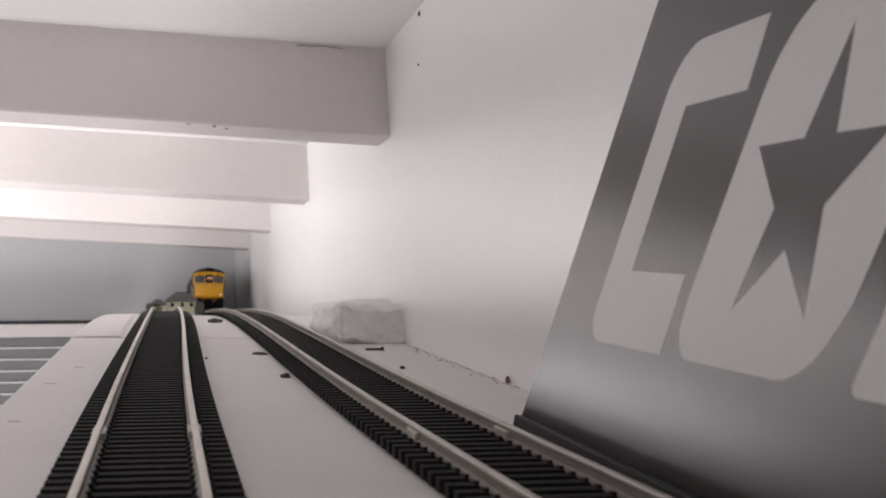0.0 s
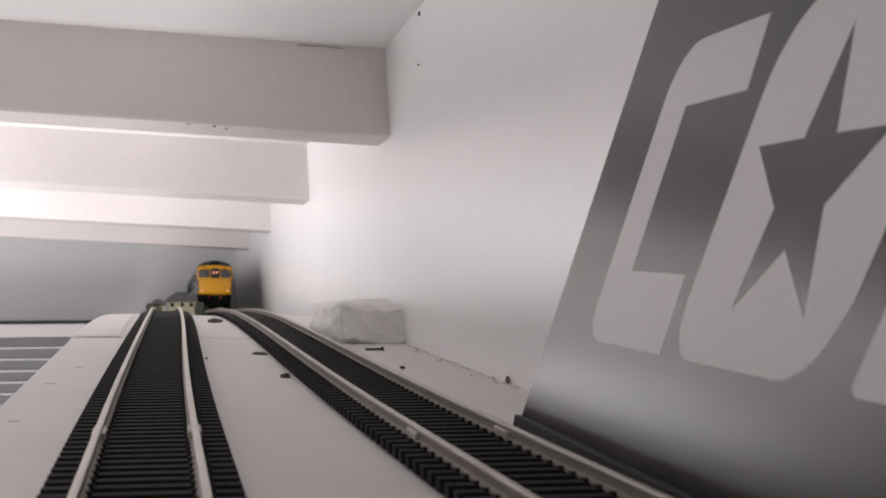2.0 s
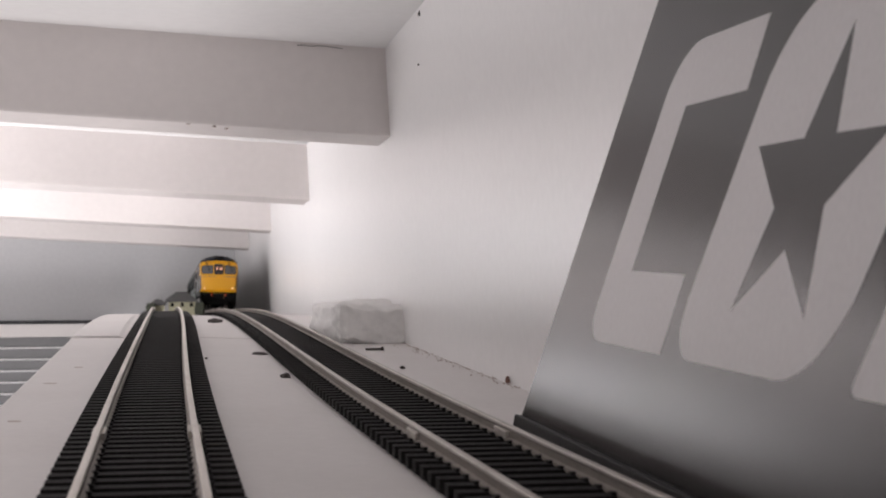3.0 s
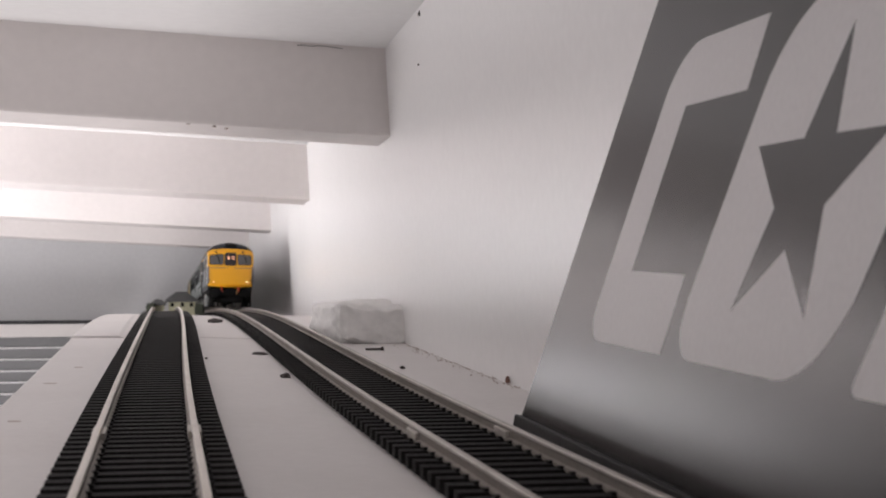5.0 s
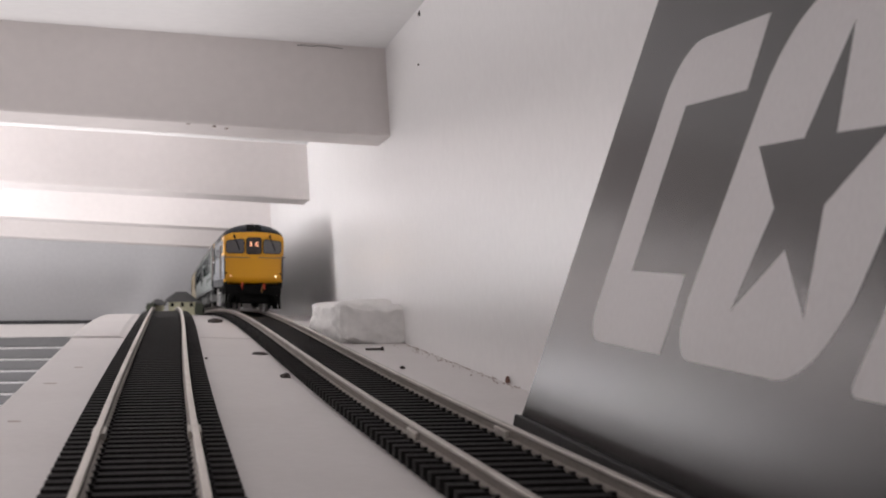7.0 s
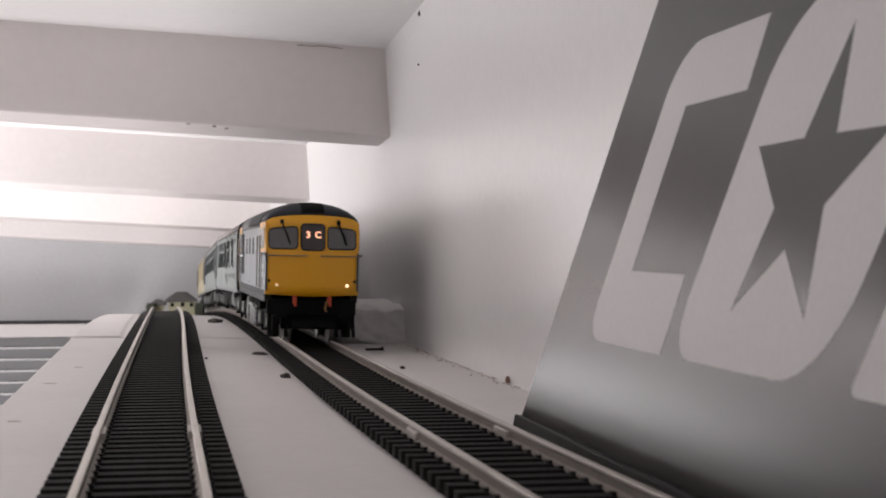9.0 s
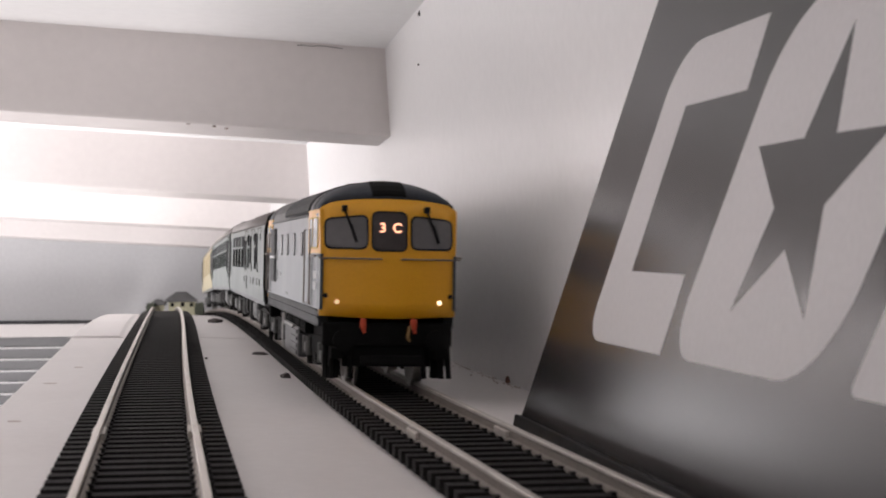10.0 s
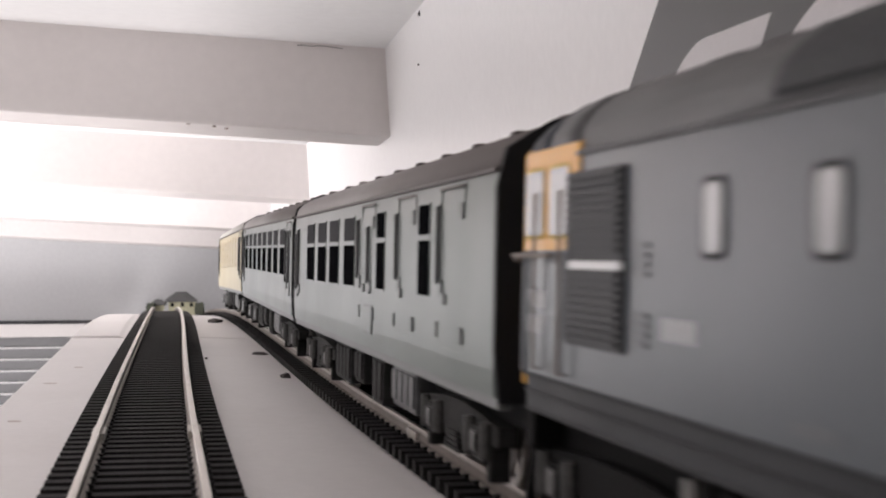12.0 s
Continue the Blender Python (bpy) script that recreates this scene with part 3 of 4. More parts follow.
def build_locomotive():
    t = thing("locomotive", "grey model diesel locomotive with yellow cab fronts and black underframe", "locomotive", "train vehicles")
    s = Shape()
    ys = [-84.0, -83, -82, -79, -60, -20, 20, 60, 79, 82, 83, 84.0]
    s.loft([[(-half_at(y), y, 18.2), (-half_at(y), y, 42.2), (half_at(y), y, 42.2), (half_at(y), y, 18.2)] for y in ys])
    s.make("body", LOCO_GREY, t, "plain grey body with narrow side windows")
    cab(t, -1, True)
    cab(t, 1, False)
    Shape().loft([arc(17.4, 42.1, 50.9, y) for y in (-62, 62)]).make("roof", ROOF_GREY, t, "grey arched roof", True)
    for side in (-1, 1):
        # dark grille panel on the roof's shoulder
        g = Shape()
        rings = []
        for i in range(7):
            a = math.pi * (0.03 + 0.335 * i / 6)
            x, z = -17.75 * math.cos(a), 42.1 + 9.05 * math.sin(a) ** 0.85
            cut = 3.0 * (i / 6) ** 2
            rings.append([(-side * x, -60.5 + cut * 0.2, z), (-side * x, 12.5 - cut * 2.2, z), (-side * x * 0.97, 12.5 - cut * 2.2, z - 0.6), (-side * x * 0.97, -60.5 + cut * 0.2, z - 0.6)])
        g.loft(rings)
        g.make("roof_grille", GRILLE, t, "dark grey grille panel on the roof shoulder")
        Shape().rod((side * 17.55, -62, 42.0), (side * 17.55, 62, 42.0), 0.3, 6).make("gutter", ROOF_GREY, t)
        for y in (-42.5, -19.2, 3.0, 24.0):
            w = side_patch(rounded(y - 2.45, y + 2.45, 31.4, 37.9, 1.1), side, 0.22, 0.6).make("body_window", TRIM_BLACK, t)
            side_patch(rounded(y - 2.2, y + 1.7, 31.9, 37.4, 0.9), side, 0.32, 0.3).make("pane", PANE_LIGHT, w)
        # tall louvre by the trailing cab
        lv = side_patch(rounded(46, 65.5, 22.6, 40.1, 0.5), side, 0.35, 0.9).make("louvre", LOUVRE, t, "tall dark slatted louvre")
        for i in range(21):
            z = 22.9 + i * 0.8
            if 30.2 < z < 31.0:
                continue
            sl = Shape().box(min(side * (HALF + 0.2), side * (HALF + 0.75)), max(side * (HALF + 0.2), side * (HALF + 0.75)), 47, 64.5, z + 0.3, z + 0.72)
            sl.make("slat", LOUVRE, lv)
        side_patch([(46, 30.3), (63, 30.3), (63, 31.1), (46, 31.1)], side, 0.85, 0.5).make("louvre_bar", WHITE, lv, "pale bar across the louvre")
        for z0 in (23.6, 29.8):
            for i in range(4):
                side_patch([(39.5, z0 + i * 0.85), (43.6, z0 + i * 0.85), (43.6, z0 + 0.45 + i * 0.85), (39.5, z0 + 0.45 + i * 0.85)], side, 0.25, 0.4).make("step_bar", DOOR_GREY, t)
        for k in range(4):
            side_patch([(27.6 + k * 2.2, 24.5), (29.3 + k * 2.2, 24.5), (29.3 + k * 2.2, 26.4), (27.6 + k * 2.2, 26.4)], side, 0.06, 0.2).make("number_bar", WORN_WHITE, t)
        side_patch([(1, 19.6), (9, 19.6), (9, 20.5), (1, 20.5)], side, 0.08, 0.2).make("data_bar", DOOR_GREY, t)
        # valance with two dark lines
        Shape().box(min(side * 14.5, side * 17.0), max(side * 14.5, side * 17.0), -84, 84, 14.2, 18.2, 0.3).make("valance", VALANCE, t, "dark grey valance along the body's foot")
        for zz, xx in ((18.3, 17.42), (16.4, 17.1), (14.3, 17.0)):
            Shape().rod((side * xx, -83.5, zz), (side * xx, 83.5, zz), 0.22, 6).make("valance_line", LOUVRE if zz < 18 else VALANCE, t)
        # tanks and boxes between the bogies
        lo, hi = min(side * 6, side * 15.4), max(side * 6, side * 15.4)
        tk = Shape().box(lo, hi, -14, 30, 1.8, 10.6, 0.7).make("fuel_tank", TANK_GREY, t, "weathered grey ribbed tank")
        for i in range(4):
            Shape().box(min(side * 15.2, side * 15.8), max(side * 15.2, side * 15.8), -12.5, 6, 2.6 + i * 2.0, 3.7 + i * 2.0, 0.15).make("rib", TANK_GREY, tk)
        Shape().box(min(side * 15.0, side * 15.9), max(side * 15.0, side * 15.9), -2, 29, 10.0, 10.9, 0.2).make("tank_edge", PIPE_PALE, tk)
        Shape().rod((side * 15.4, 33, 2), (side * 15.4, 33.5, 13), 0.8).make("sand_pipe", PIPE_PALE, t, "pale upright pipe")
        random.seed(5)
        for i in range(14):
            y = -30 + i * 4.6
            Shape().box(min(side * 12.5, side * 15), max(side * 12.5, side * 15), y, y + random.uniform(1.5, 4), random.uniform(8, 10), 13, 0.2).make("air_cylinder", UNDER, t)
    Shape().box(-12.5, 12.5, -84, 84, 9.2, 15.3, 0.4).make("underframe", UNDER, t)
    for y in range(-40, 60, 13):
        Shape().box(-4.6, 4.6, y, y + 9, 50.1, 51.7, 0.3).make("roof_hatch", GRILLE, t)
    for x in (-5.2, 5.2):
        Shape().box(x - 0.3, x + 0.3, -58, 60, 49.6, 50.9).make("roof_rib", GRILLE, t)
    for y in (-58, 58):
        bogie(t, y, 40, 7.0)
    return t


def coach_half(y):
    return 17.9


def build_coach(brake, side_mat=None, roof_mat=None, label=""):
    t = thing("coach", label or ("pale grey-green brake coach with black windows and grab rails" if brake else
              "pale grey-green passenger coach with a full row of windows"), "coach", "train vehicles")
    paint = side_mat or COACH_GREY
    lower_glass = PANE_YELLOW if side_mat else GLASS_DARK
    e = COACH_L / 2
    s = Shape()
    prof = [(-17.7, 14.2), (-17.88, 17.5), (-17.9, 24), (-17.9, 38), (-17.6, 42.2), (17.6, 42.2), (17.9, 38), (17.9, 24), (17.88, 17.5), (17.7, 14.2)]
    s.loft([[(x, y, z) for x, z in prof] for y in (-e, e)])
    s.make("body", paint, t, "smooth plain body side")
    rings = [arc(17.75, 42.0, 49.6, y) for y in (-e, e)]
    Shape().loft(rings).make("roof", roof_mat or COACH_ROOF, t, "plain arched roof", True)
    for side in (-1, 1):
        Shape().rod((side * 17.85, -e, 42.2), (side * 17.85, e, 42.2), 0.32, 6).make("gutter", GUTTER, t, "dark brown gutter line")
        Shape().box(min(side * 15.5, side * 17.3), max(side * 15.5, side * 17.3), -e, e, 12.6, 15.0, 0.3).make("solebar", SOLEBAR, t)
    # black ends with gangway bellows
    for k in (-1, 1):
        endring = [(-17.3, 13.5), (-18.0, 20), (-18.0, 40), (-16.8, 45), (-11, 48.6), (0, 49.9), (11, 48.6), (16.8, 45), (18.0, 40), (18.0, 20), (17.3, 13.5)]
        Shape().prism(endring, "y", k * e, k * (e + 1.4)).make("end_panel", TRIM_BLACK, t, "matt black coach end")
        bl = Shape()
        for i in range(4):
            g = 0.5 * (i % 2)
            bl.prism(rounded(-7.5 - g, 7.5 + g, 13.5 - g, 43 + g, 1.5), "y", k * (e + 1.4 + i * 0.9), k * (e + 2.3 + i * 0.9))
        bl.make("gangway", TRIM_BLACK, t, "black corridor bellows")
        for x in (-11.5, 11.5):
            Shape().rod((x, k * (e + 1), 12.6), (x, k * (e + 3.6), 12.6), 2.2, 14).make("buffer", UNDER, t)
        Shape().box(-2.5, 2.5, min(k * (e - 4), k * (e + 5)), max(k * (e - 4), k * (e + 5)), 5.2, 7, 0.3).make("coupling", UNDER, t)

    def window(y, w, z0, zs, z1, side):
        fr = side_patch(rounded(y - w / 2 - 0.4, y + w / 2 + 0.4, z0 - 0.4, z1 + 0.4, 1.0), side, 0.1, 0.4, coach_half).make("window", paint, t)
        side_patch(rounded(y - w / 2, y + w / 2, z0, zs - 0.45, 0.5), side, 0.2, 0.3, coach_half).make("lower_pane", lower_glass, fr)
        side_patch(rounded(y - w / 2, y + w / 2, zs + 0.45, z1, 0.8), side, 0.2, 0.3, coach_half).make("sliding_light", lower_glass if w < 12 or side_mat else GLASS_GREY, fr)

    def door(y, w, side):
        out, inn = rounded(y - w / 2, y + w / 2, 18.4, 41.2, 0.8), rounded(y - w / 2 + 0.13, y + w / 2 - 0.13, 18.5, 41.1, 0.7)
        n, x = len(out), side * 17.93
        x -= side * 0.024
        d = Shape().add([(x, u, v) for u, v in out] + [(x, u, v) for u, v in inn] + [(x - side * 0.4, u, v) for u, v in out] + [(x - side * 0.4, u, v) for u, v in inn],
                        [(i, (i + 1) % n, (i + 1) % n + n, i + n) for i in range(n)] + [(i, (i + 1) % n, (i + 1) % n + 2 * n, i + 2 * n) for i in range(n)]
                        + [(i + n, (i + 1) % n + n, (i + 1) % n + 3 * n, i + 3 * n) for i in range(n)]).make("door", SEAM, t, "door marked by a thin grey seam")
        side_patch([(y - w / 2, 41.0), (y + w / 2, 41.0), (y + w / 2, 41.35), (y - w / 2, 41.35)], side, 0.25, 0.3, coach_half).make("rain_strip", GUTTER, d)
        for z in (19.6, 36.6):
            side_patch(rounded(y - w / 2 + 0.5, y - w / 2 + 3.0, z, z + 2.3, 0.3), side, 0.3, 0.4, coach_half).make("hinge", HINGE, d)
        side_patch(rounded(y + w / 2 - 4.5, y + w / 2 - 2.0, 24.6, 26.2, 0.4), side, 0.35, 0.5, coach_half).make("door_handle", HINGE, d)
    for side in (-1, 1):
        if brake:
            for y in (85, 60, 36, 10):
                window(y, 16.2, 25.5, 34.2, 39.4, side)
            for y in (-33.6, -78):
                window(y, 9.4, 25.6, 34.4, 39.4, side)
            for y in (-17.5, -61.5, -100):
                door(y, 17, side)
            rails = [(-5, 26.8, 39), (-19, 26, 37.4), (-53, 27.2, 39), (-91, 27.2, 39.2), (115, 23, 39), (119, 22, 38)]
        else:
            for i in range(8):
                window(-92 + 26.5 * i, 16.5, 25.5, 34.2, 39.4, side)
            for y in (-114, 114):
                door(y, 15, side)
            rails = [(-118, 23, 39), (-108, 23, 39), (108, 23, 39), (118, 23, 39)]
        for y, z0, z1 in rails:
            hr = Shape().tube([(side * 17.7, y, z0 + 0.3), (side * 18.3, y, z0 + 0.5), (side * 18.3, y, z1 - 0.5), (side * 17.7, y, z1 - 0.3)], 0.36, 8)
            hr.make("grab_rail", HANDRAIL_DARK, t, "thick dark grab rail")
            side_patch(rounded(y - 2.6, y + 0.6, z0 - 1.6, z0 + 1.0, 0.7), side, 0.3, 0.4, coach_half).make("rail_foot", HINGE, t)
        if brake:
            for y, z in ((-6, 19.6), (-49.5, 19.6), (-89, 19.7)):
                side_patch(rounded(y - 0.8, y + 0.8, z, z + 2.4, 0.4), side, 0.2, 0.3, coach_half).make("lamp_bracket", HINGE, t)
            side_patch(rounded(-24.5, -13.0, 16.8, 22.4, 0.8), side, 0.15, 0.3, coach_half).make("hatch", HINGE, t)
            side_patch(rounded(-23.9, -13.6, 17.3, 21.9, 0.6), side, 0.22, 0.2, coach_half).make("hatch_panel", COACH_GREY, t)
        for y, w, z, shade in ((-58, 24, 5.0, TANK_GREY), (-22, 14, 3.2, UNDER_GREY), (5, 12, 5.2, UNDER_GREY), (24, 26, 3.8, UNDER_GREY)):
            lo, hi = min(side * 8, side * 15.2), max(side * 8, side * 15.2)
            bx = Shape().box(lo, hi, y, y + w, z, 12.4, 0.4).make("battery_box", shade, t, "weathered grey underfloor box")
            for i in range(int(w // 6)):
                Shape().box(min(side * 15.1, side * 15.6), max(side * 15.1, side * 15.6), y + 1 + i * 6, y + 5.6 + i * 6, z + 1, 11.4, 0.2).make("box_door", shade, bx)
    for i in range(9):
        y = -112 + i * 28
        for x in (-4.5, 4.5):
            vt = Shape().box(x - 1.5, x + 1.5, y - 1.7, y + 1.7, 48.4, 50.75, 0.8)
            vt.make("roof_ventilator", GUTTER, t)
    Shape().box(-12, 12, -e + 2, e - 2, 9.5, 14.2, 0.3).make("underframe", UNDER, t)
    for y in (-88, 88):
        bogie(t, y, 34, 6.2, UNDER_GREY)
    return t


# distance of the train's front from the camera along the line, by the second
FRONT = ((0, 1797), (1, 1696), (2, 1592), (3, 1480), (4, 1357), (5, 1222), (6, 1076), (7, 921), (8, 754), (9, 574), (9.5, 481),
         (10, 387), (10.5, 291), (11, 195), (11.5, 100), (12, 5))


def front_at(t):
    """A smooth curve through FRONT."""
    ts, ys = [r[0] for r in FRONT], [r[1] for r in FRONT]
    return float(np.polyval(np.polyfit(ts, ys, 7), t))


BANK = 1.15    # the track leans a little towards the wall


def vehicle_pose(centre, half):
    a, b = centre - half * 0.62, centre + half * 0.62
    pa, pb = Vector((right_x(a), a, right_z(a))) * MM, Vector((right_x(b), b, right_z(b))) * MM
    d = pb - pa
    return Matrix.Translation((pa + pb) / 2) @ pose(0, 0, 0, 0, 0, math.degrees(-math.atan2(d.x, d.y))) @ pose(
        0, 0, 0, math.degrees(math.atan2(d.z, math.hypot(d.x, d.y))), BANK)


lead = build_locomotive()
brake_coach = build_coach(True)
open_coach = build_coach(False)
rear = build_coach(False, REAR_YELLOW, REAR_ROOF, "pale yellow trailing coach with yellowed windows and pale roof")
TRAIN = [(lead, 88.0, 88.0), (brake_coach, 185.0 + 127, 127.0), (open_coach, 450.0 + 127, 127.0), (rear, 714.0 + 127, 127.0)]


def motions():
    times = [i * 0.25 for i in range(49)]
    for ob, behind, half in TRAIN:
        walk(ob, [(t, vehicle_pose(front_at(t) + behind, half)) for t in times])
    # wheels roll with the train: no row turns by as much as a quarter
    steps = [i / 30 for i in range(361)]
    start = front_at(0.0)
    for ax, y, radius in ROLLING:
        place = ax.location.copy()
        walk(ax, [(t, Matrix.Translation(place) @ pose(0, 0, 0, math.degrees((start - front_at(t)) / radius))) for t in steps])


# ---- the sign ----
SLANT = 0.585


def build_sign():
    t = thing("advertising_sign", "dark glossy leaning sign with pale slanted lettering and a star", "sign")
    # along the sign towards the camera is x, up the sign is z
    Shape().prism([(0, 0), (420, 0), (420 + 78, 125), (78, 125)], "y", 0, 2.5).make("panel", SIGN_DARK, t, "dark grey glossy panel")
    Shape().box(-1, 420, -1.2, 2.6, -2.0, 1.6, 0.3).make("bottom_edge", BLACK, t, "black bottom edging")

    def flat(name, outline, y0, y1, mat, label=""):
        Shape().prism([(u + SLANT * z, z) for u, z in outline], "y", y0, y1).make(name, mat, t, label)
    def corners(u0, u1, w0, w1, *radii, n=8):
        """A rectangle with its own radius at each corner, from the top on the camera's side round."""
        out = []
        for r, (cu, cw, a) in zip(radii, ((u1, w1, 0), (u0, w1, 90), (u0, w0, 180), (u1, w0, 270))):
            cu, cw = cu + (r if cu == u0 else -r), cw + (r if cw == w0 else -r)
            out += [(cu + r * math.cos(radians(a + 90 * i / n)), cw + r * math.sin(radians(a + 90 * i / n))) for i in range(n + 1)]
        return out
    low, high, mid = 21.2, 75.2, 48.4
    bend = [(30.2 + 11 - 11 * math.cos(a * math.pi / 12), high - 9 + 9 * math.sin(a * math.pi / 12)) for a in range(7)]
    foot = [(30.2 + 9 - 9 * math.sin(a * math.pi / 12), low + 7 - 7 * math.cos(a * math.pi / 12)) for a in range(7)]
    flat("letter_shape", [(76.8, low)] + foot + bend + [(71.2, high), (73.0, 63.8), (44.0, 63.8), (45.2, 34.9), (75.0, 34.8)], -0.03, 0.4, SIGN_LIGHT,
         "pale slanted open letter shape")
    flat("letter_shape", corners(80.8, 141.0, low, high, 11.5, 12.8, 10.5, 14.0), -0.03, 0.4, SIGN_LIGHT, "pale slanted rounded letter shape")
    flat("letter_shape", rounded(150.0, 164.0, low, high, 2.0), -0.03, 0.4, SIGN_LIGHT)
    # five-pointed star, drawn upright and sheared with the letters
    cu, cz, r0, r1 = 109.9, 47.6, 22.0, 8.6
    star = []
    for i in range(10):
        a = math.radians(90 - 36 * i)
        r = r0 if i % 2 == 0 else r1
        star.append((cu + r * 1.05 * math.cos(a), cz + r * math.sin(a)))
    Shape().prism([(u + 0.375 * z + 11.0, z) for u, z in star], "y", -0.05, 0.0).make("star", SIGN_DARK, t, "dark five-pointed star")
    t.matrix_world = Matrix.Translation((0.0773, 0.341, -0.001)) @ pose(0, 0, 0, 0, 0, -90) @ pose(0, 0, 0, -9.7)
    return t


build_sign()


# ---- things on and around the shelf ----
def lump(name, label, category, x0, x1, y0, y1, z0, z1, mat, rough, cuts=16, slope=0.0):
    """An uneven block: a subdivided box pushed about by noise."""
    bm = bmesh.new()
    bmesh.ops.create_cube(bm, size=1.0)
    bmesh.ops.bevel(bm, geom=bm.edges[:], offset=0.12, segments=3, profile=0.5, affect="EDGES")
    bmesh.ops.subdivide_edges(bm, edges=bm.edges[:], cuts=cuts // 4, use_grid_fill=True)
    for v in bm.verts:
        q = Vector(((v.co.x + 0.5) * (x1 - x0) + x0, (v.co.y + 0.5) * (y1 - y0) + y0, (v.co.z + 0.5) * (z1 - z0) + z0))
        q.z -= slope * max(0.0, (q.y - y0)) * (v.co.z + 0.5)
        d = noise.noise_vector(q * 0.05) * rough * 0.8 + noise.noise_vector(q * 0.22) * rough * 0.3 + noise.noise_vector(q * 0.6) * rough * 0.12
        if v.co.z < -0.45:
            d.z = 0
        v.co = (q + d) * MM
    me = bpy.data.meshes.new(name)
    bm.to_mesh(me)
    bm.free()
    me.materials.append(mat)
    for f in me.polygons:
        f.use_smooth = True
    return tagged(new(name, me), label, category)


lump("plaster_lump", "rough white plaster lump between wall and shelf", "plaster", 69.5, 104, 650, 765, -4.0, 14.9, PLASTER, 3.0, cuts=56, slope=0.05)


def build_end_shelf():
    """The layout's cross shelf along the far wall, with a cable on it."""
    z = -65.0
    s = Shape().box(-2300, -75, 2135, Y1 - 2, z - 17.0, z, 0.8)
    tagged(s.make("shelf_crossing", BOARD_PAINT), "white-painted shelf along the far wall", "shelf", kind="structure")
    for (xa, ya), (xb, yb), r, lab in (((-2200, 2236), (-80, 2170), 1.6, "dark cable lying slack on the far shelf"),
                                       ((-2200, 2138), (-80, 2138), 0.9, "thin dark wire along the far shelf's edge")):
        n = 24
        c = Shape().tube([(xa + (xb - xa) * i / n, ya + (yb - ya) * i / n, z + r) for i in range(n + 1)], r)
        tagged(c.make("cable", CABLE), lab, "cable")


build_end_shelf()


def build_shutter():
    t = thing("slatted_shutter", "dark slatted shutter with white lines below the far shelf", "shutter")
    back = Shape().box(-2300, -80, 2222, 2236, -420, -70).make("backing", WHITE, t, "white backing board")
    first = None
    for i in range(21):
        z = -86.5 - i * 15.6
        if first is None:
            ob = first = Shape().box(-2290, -85, 2212, 2224, -13.2, 0, 0.8).make("slat", BLIND_DARK, t)
        else:
            ob = new("slat", first.data)
            ob.parent = t
        ob.location = (0, 0, z * MM)
        Shape().box(-2290, -85, 2209, 2216, z - 15.2, z - 13.3).make("white_batten", WHITE, t)


build_shutter()


def build_station():
    """A small model building past the end of the left track."""
    t = thing("model_building", "cream model station building with a dark hipped roof", "model building")
    g = -drop(1470) - 1
    def block(xa, xb, eaves, ridge, run):
        Shape().box(xa + 3, xb - 2, 1450, 1490, g, eaves).make("wall", STONE_CREAM, t, "cream stone walls")
        y0, y1, z0 = 1446, 1494, eaves - 0.3
        Shape().add([(xa, y0, z0), (xb, y0, z0), (xb, y1, z0), (xa, y1, z0), (xa + run, 1470, ridge), (xb - run, 1470, ridge), (xa, y0, z0 - 1), (xb, y0, z0 - 1), (xb, y1, z0 - 1), (xa, y1, z0 - 1)],
                    [(0, 1, 5, 4), (1, 2, 5), (2, 3, 4, 5), (3, 0, 4), (0, 1, 7, 6), (1, 2, 8, 7), (2, 3, 9, 8), (3, 0, 6, 9), (6, 7, 8, 9)]).make("roof", SLATE, t, "dark slate hipped roof")
    block(1.0, 30.0, -11.5, -4.2, 10.0)
    block(-12.5, 2.0, -14.5, -11.0, 5.0)
    for x in (5.5, 14.5, 22.5):
        w = Shape().box(x, x + 3.4, 1449.3, 1450.5, -17.5, -13.4).make("window", STONE_CREAM, t)
        Shape().box(x + 0.4, x + 3.0, 1448.9, 1449.6, -17.1, -13.8).make("pane", GLASS_DARK, w)


build_station()
BUSH = material("dark_foliage", (0.045, 0.05, 0.035), 0.9, grain=0.4, size=200, bump=0.5)
for bx, by, bs in ((31.0, 1452, 4.2), (-12.0, 1448, 3.6)):
    lump("model_bush", "small dark model bush beside the building", "bush", bx - bs, bx + bs, by - 5, by + 5, -drop(by) - 1, -drop(by) + 11, BUSH, 2.2, 12)


def blob(name, label, category, x, y, z, rx, ry, rz, mat, seed):
    bm = bmesh.new()
    bmesh.ops.create_icosphere(bm, subdivisions=3, radius=1.0)
    for v in bm.verts:
        d = 1 + 0.25 * noise.noise(v.co * 1.3 + Vector((seed, 0, 0)))
        v.co = Vector((v.co.x * rx * d, v.co.y * ry * d, max(-0.3, v.co.z) * rz * d)) * MM
    me = bpy.data.meshes.new(name)
    bm.to_mesh(me)
    bm.free()
    me.materials.append(mat)
    ob = tagged(new(name, me), label, category)
    ob.location = (x * MM, y * MM, z * MM)
    return ob


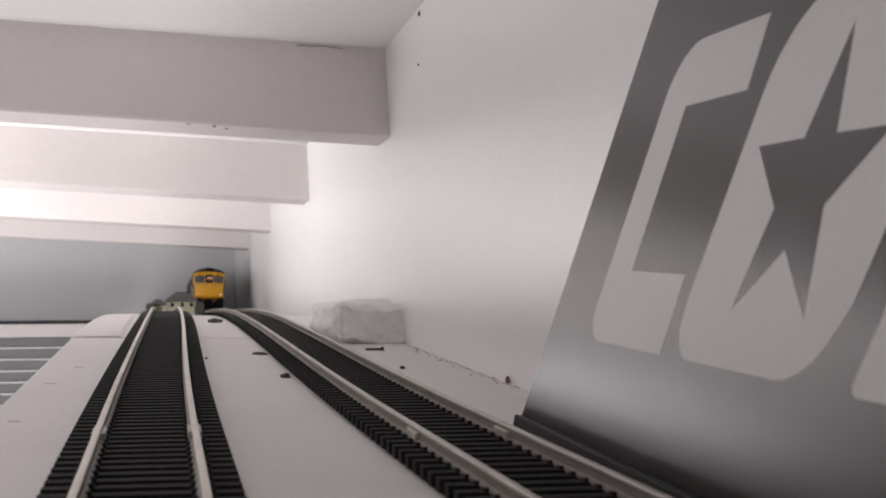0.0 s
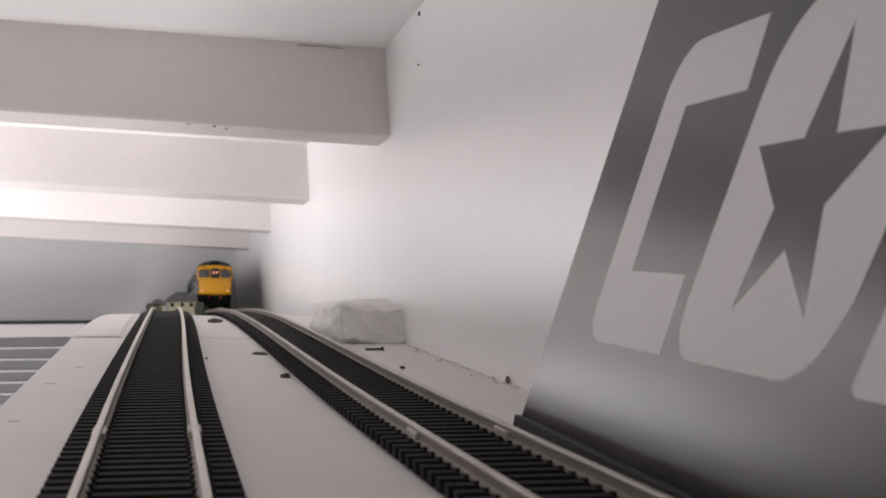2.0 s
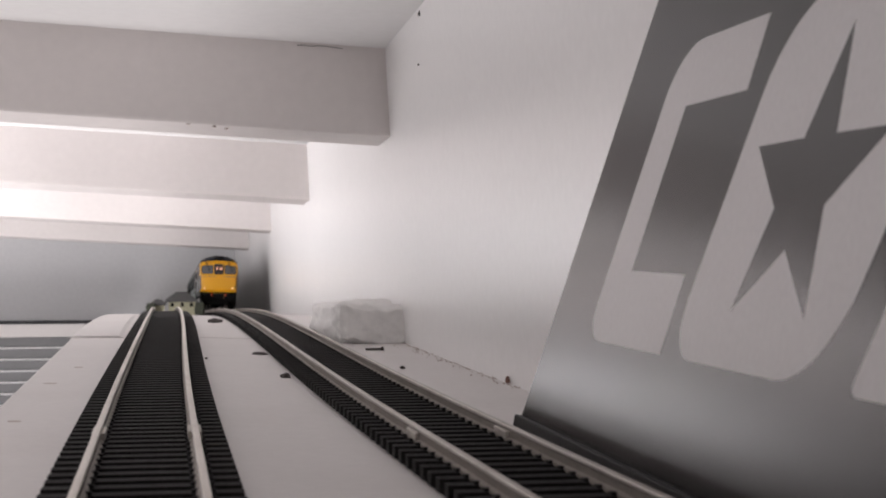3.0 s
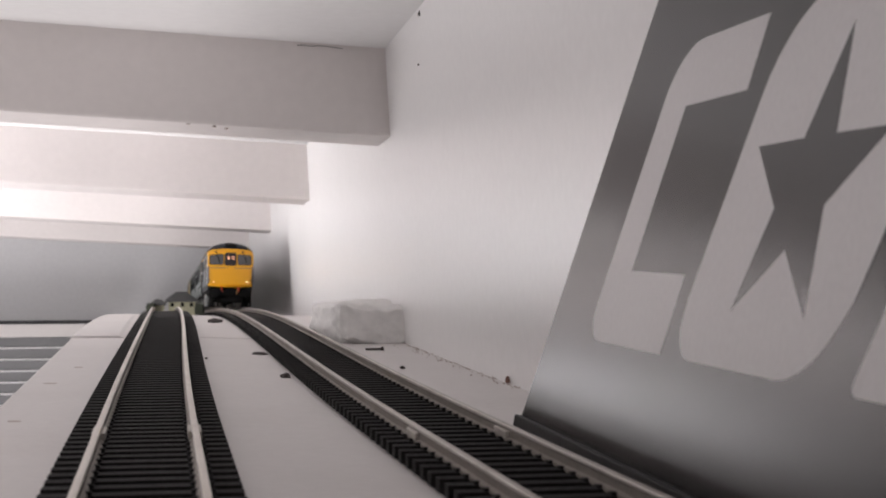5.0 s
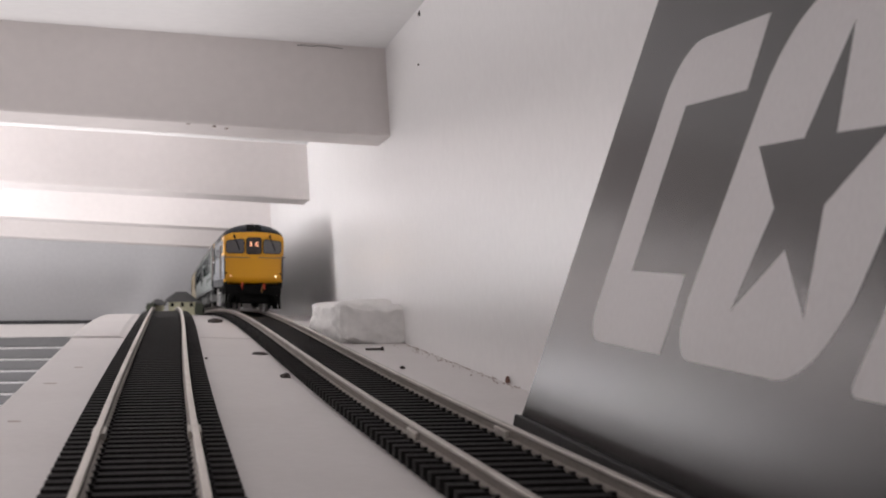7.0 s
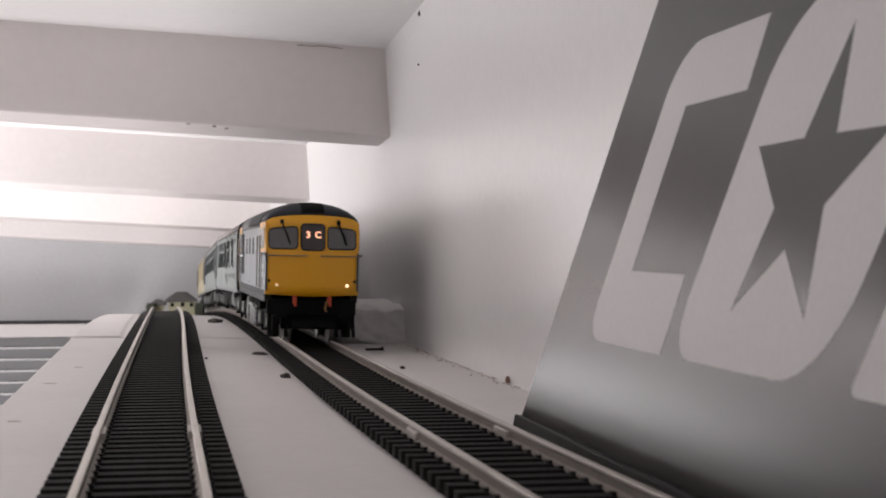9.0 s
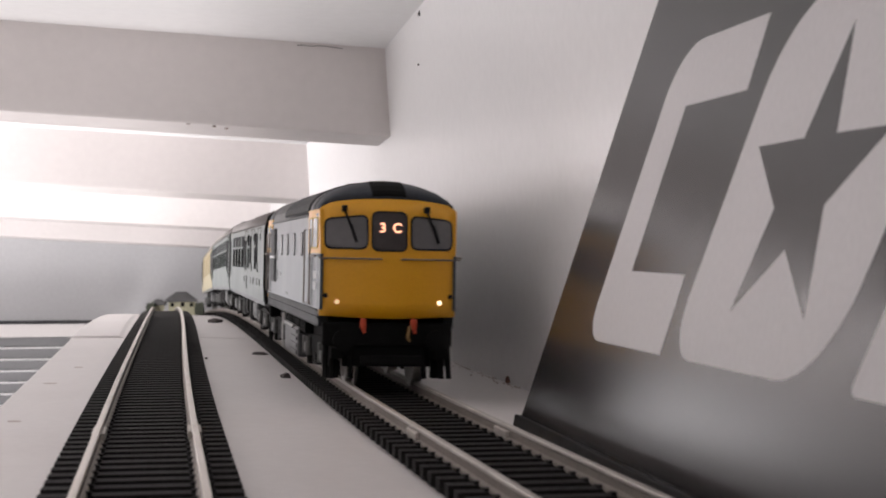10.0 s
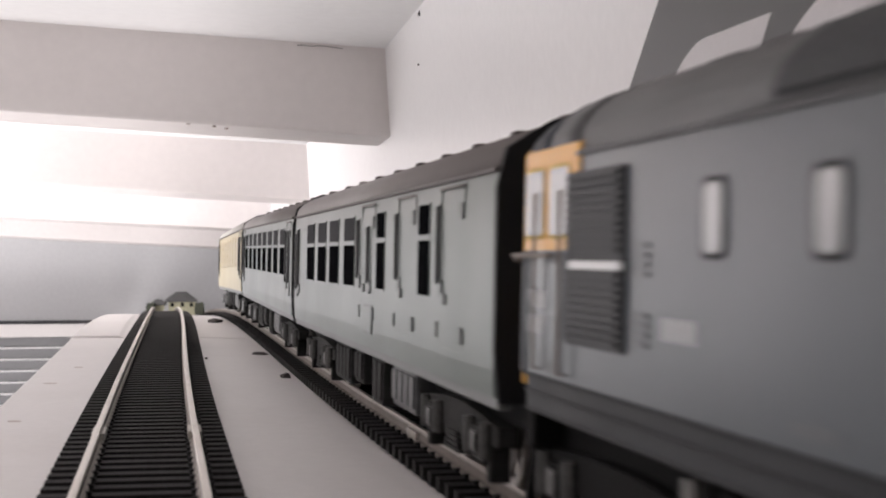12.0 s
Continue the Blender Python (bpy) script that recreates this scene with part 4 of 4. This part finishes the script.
blob("glue_blob", "dark flattened blob of glue beside the track", "glue blob", 27.5, 880, 0.0 - drop(880), 4.2, 9, 1.6, DEBRIS, 1)
blob("glue_blob", "dark flattened blob of glue beside the track", "glue blob", 34.6, 588, -1.0 - drop(588), 3.2, 6.0, 1.0, DEBRIS, 2)
blob("glue_blob", "dark rounded blob of glue beside the track", "glue blob", 36.2, 480, -1.0 - drop(480), 1.7, 3.0, 1.5, DEBRIS, 3)
blob("grit", "small dark grain of grit on the shelf", "grit", 76.8, 512, -1.2 - drop(512), 0.9, 1.2, 0.9, DEBRIS, 4)
blob("grit", "small dark grain of grit on the shelf", "grit", 14.4, 554, -drop(554), 0.5, 0.9, 0.5, DEBRIS, 5)
blob("rusty_nail_head", "small rusty nail head at the foot of the wall", "nail", 97.8, 447, -0.3 - drop(447), 0.7, 0.7, 1.5, RUST, 6)
blob("rusty_nail_head", "small dark nail head in the wall", "nail", WALL_X - LEAN * 122.5 - 0.3, 571, 122.5, 0.4, 0.4, 1.4, DEBRIS, 7)
blob("rusty_nail_head", "small dark nail head in the wall", "nail", WALL_X - LEAN * 105 - 0.2, 579, 105, 0.4, 0.4, 0.5, DEBRIS, 8)


def build_crumbs():
    """Plaster crumbs and dirt along the foot of the wall."""
    rng = random.Random(21)
    sh = Shape()
    for i in range(130):
        y = rng.uniform(430, 645)
        x = WALL_X + 0.3 - abs(rng.gauss(0, 1.6)) - (4 if rng.random() < 0.08 else 0)
        r = rng.uniform(0.12, 0.42)
        z = -RIGHT_DROP - drop(round(y)) + r * 0.4
        sh.add([(x - r, y, z), (x + r, y, z), (x, y - r, z), (x, y + r, z), (x, y, z + r * 0.8), (x, y, z - r)],
               [(0, 2, 4), (2, 1, 4), (1, 3, 4), (3, 0, 4), (2, 0, 5), (1, 2, 5), (3, 1, 5), (0, 3, 5)])
    tagged(sh.make("crumbs", CHIP), "brownish plaster crumbs along the foot of the wall", "crumbs", kind="stuff")


build_crumbs()


def build_screw():
    t = thing("loose_screw", "small dark screw lying on the shelf", "screw")
    Shape().rod((76.5, 606, -0.7 - drop(606)), (82.5, 604.8, -0.6 - drop(606)), 0.45, 8).make("shank", DEBRIS, t)
    Shape().rod((82.5, 604.8, -0.5 - drop(606)), (83.3, 604.6, -0.3 - drop(606)), 0.8, 10).make("head", DEBRIS, t)


build_screw()


def build_cracks():
    """Raised splinters and paint cracks on the shelf and the nearest joist."""
    random.seed(11)
    for x, y, w in ((-31.6, 459, 4.0), (-32.4, 358, 3.0), (-27, 520, 3.0)):
        blob("paint_chip", "dull brown chip in the painted shelf", "paint chip", x, y, -drop(y), w / 2, 1.2, 0.16, CHIP, x)
    c = Shape().tube([(55, 663.6, 121.9), (58, 663.6, 122.2), (61, 663.6, 121.6), (64, 663.6, 122.1), (67, 663.6, 121.9), (71, 663.6, 121.3), (74, 663.6, 121.0)], 0.12, 5)
    tagged(c.make("paint_crack", DEBRIS), "fine dark crack along the joist's top edge", "crack")
    for x, z in ((20.5, 87.4), (25.5, 86.6), (9.8, 88.4)):
        blob("paint_chip", "small dark chip on the joist's lower edge", "paint chip", x, 663.6, z, 0.8, 0.4, 0.6, CHIP, x)


build_cracks()
motions()
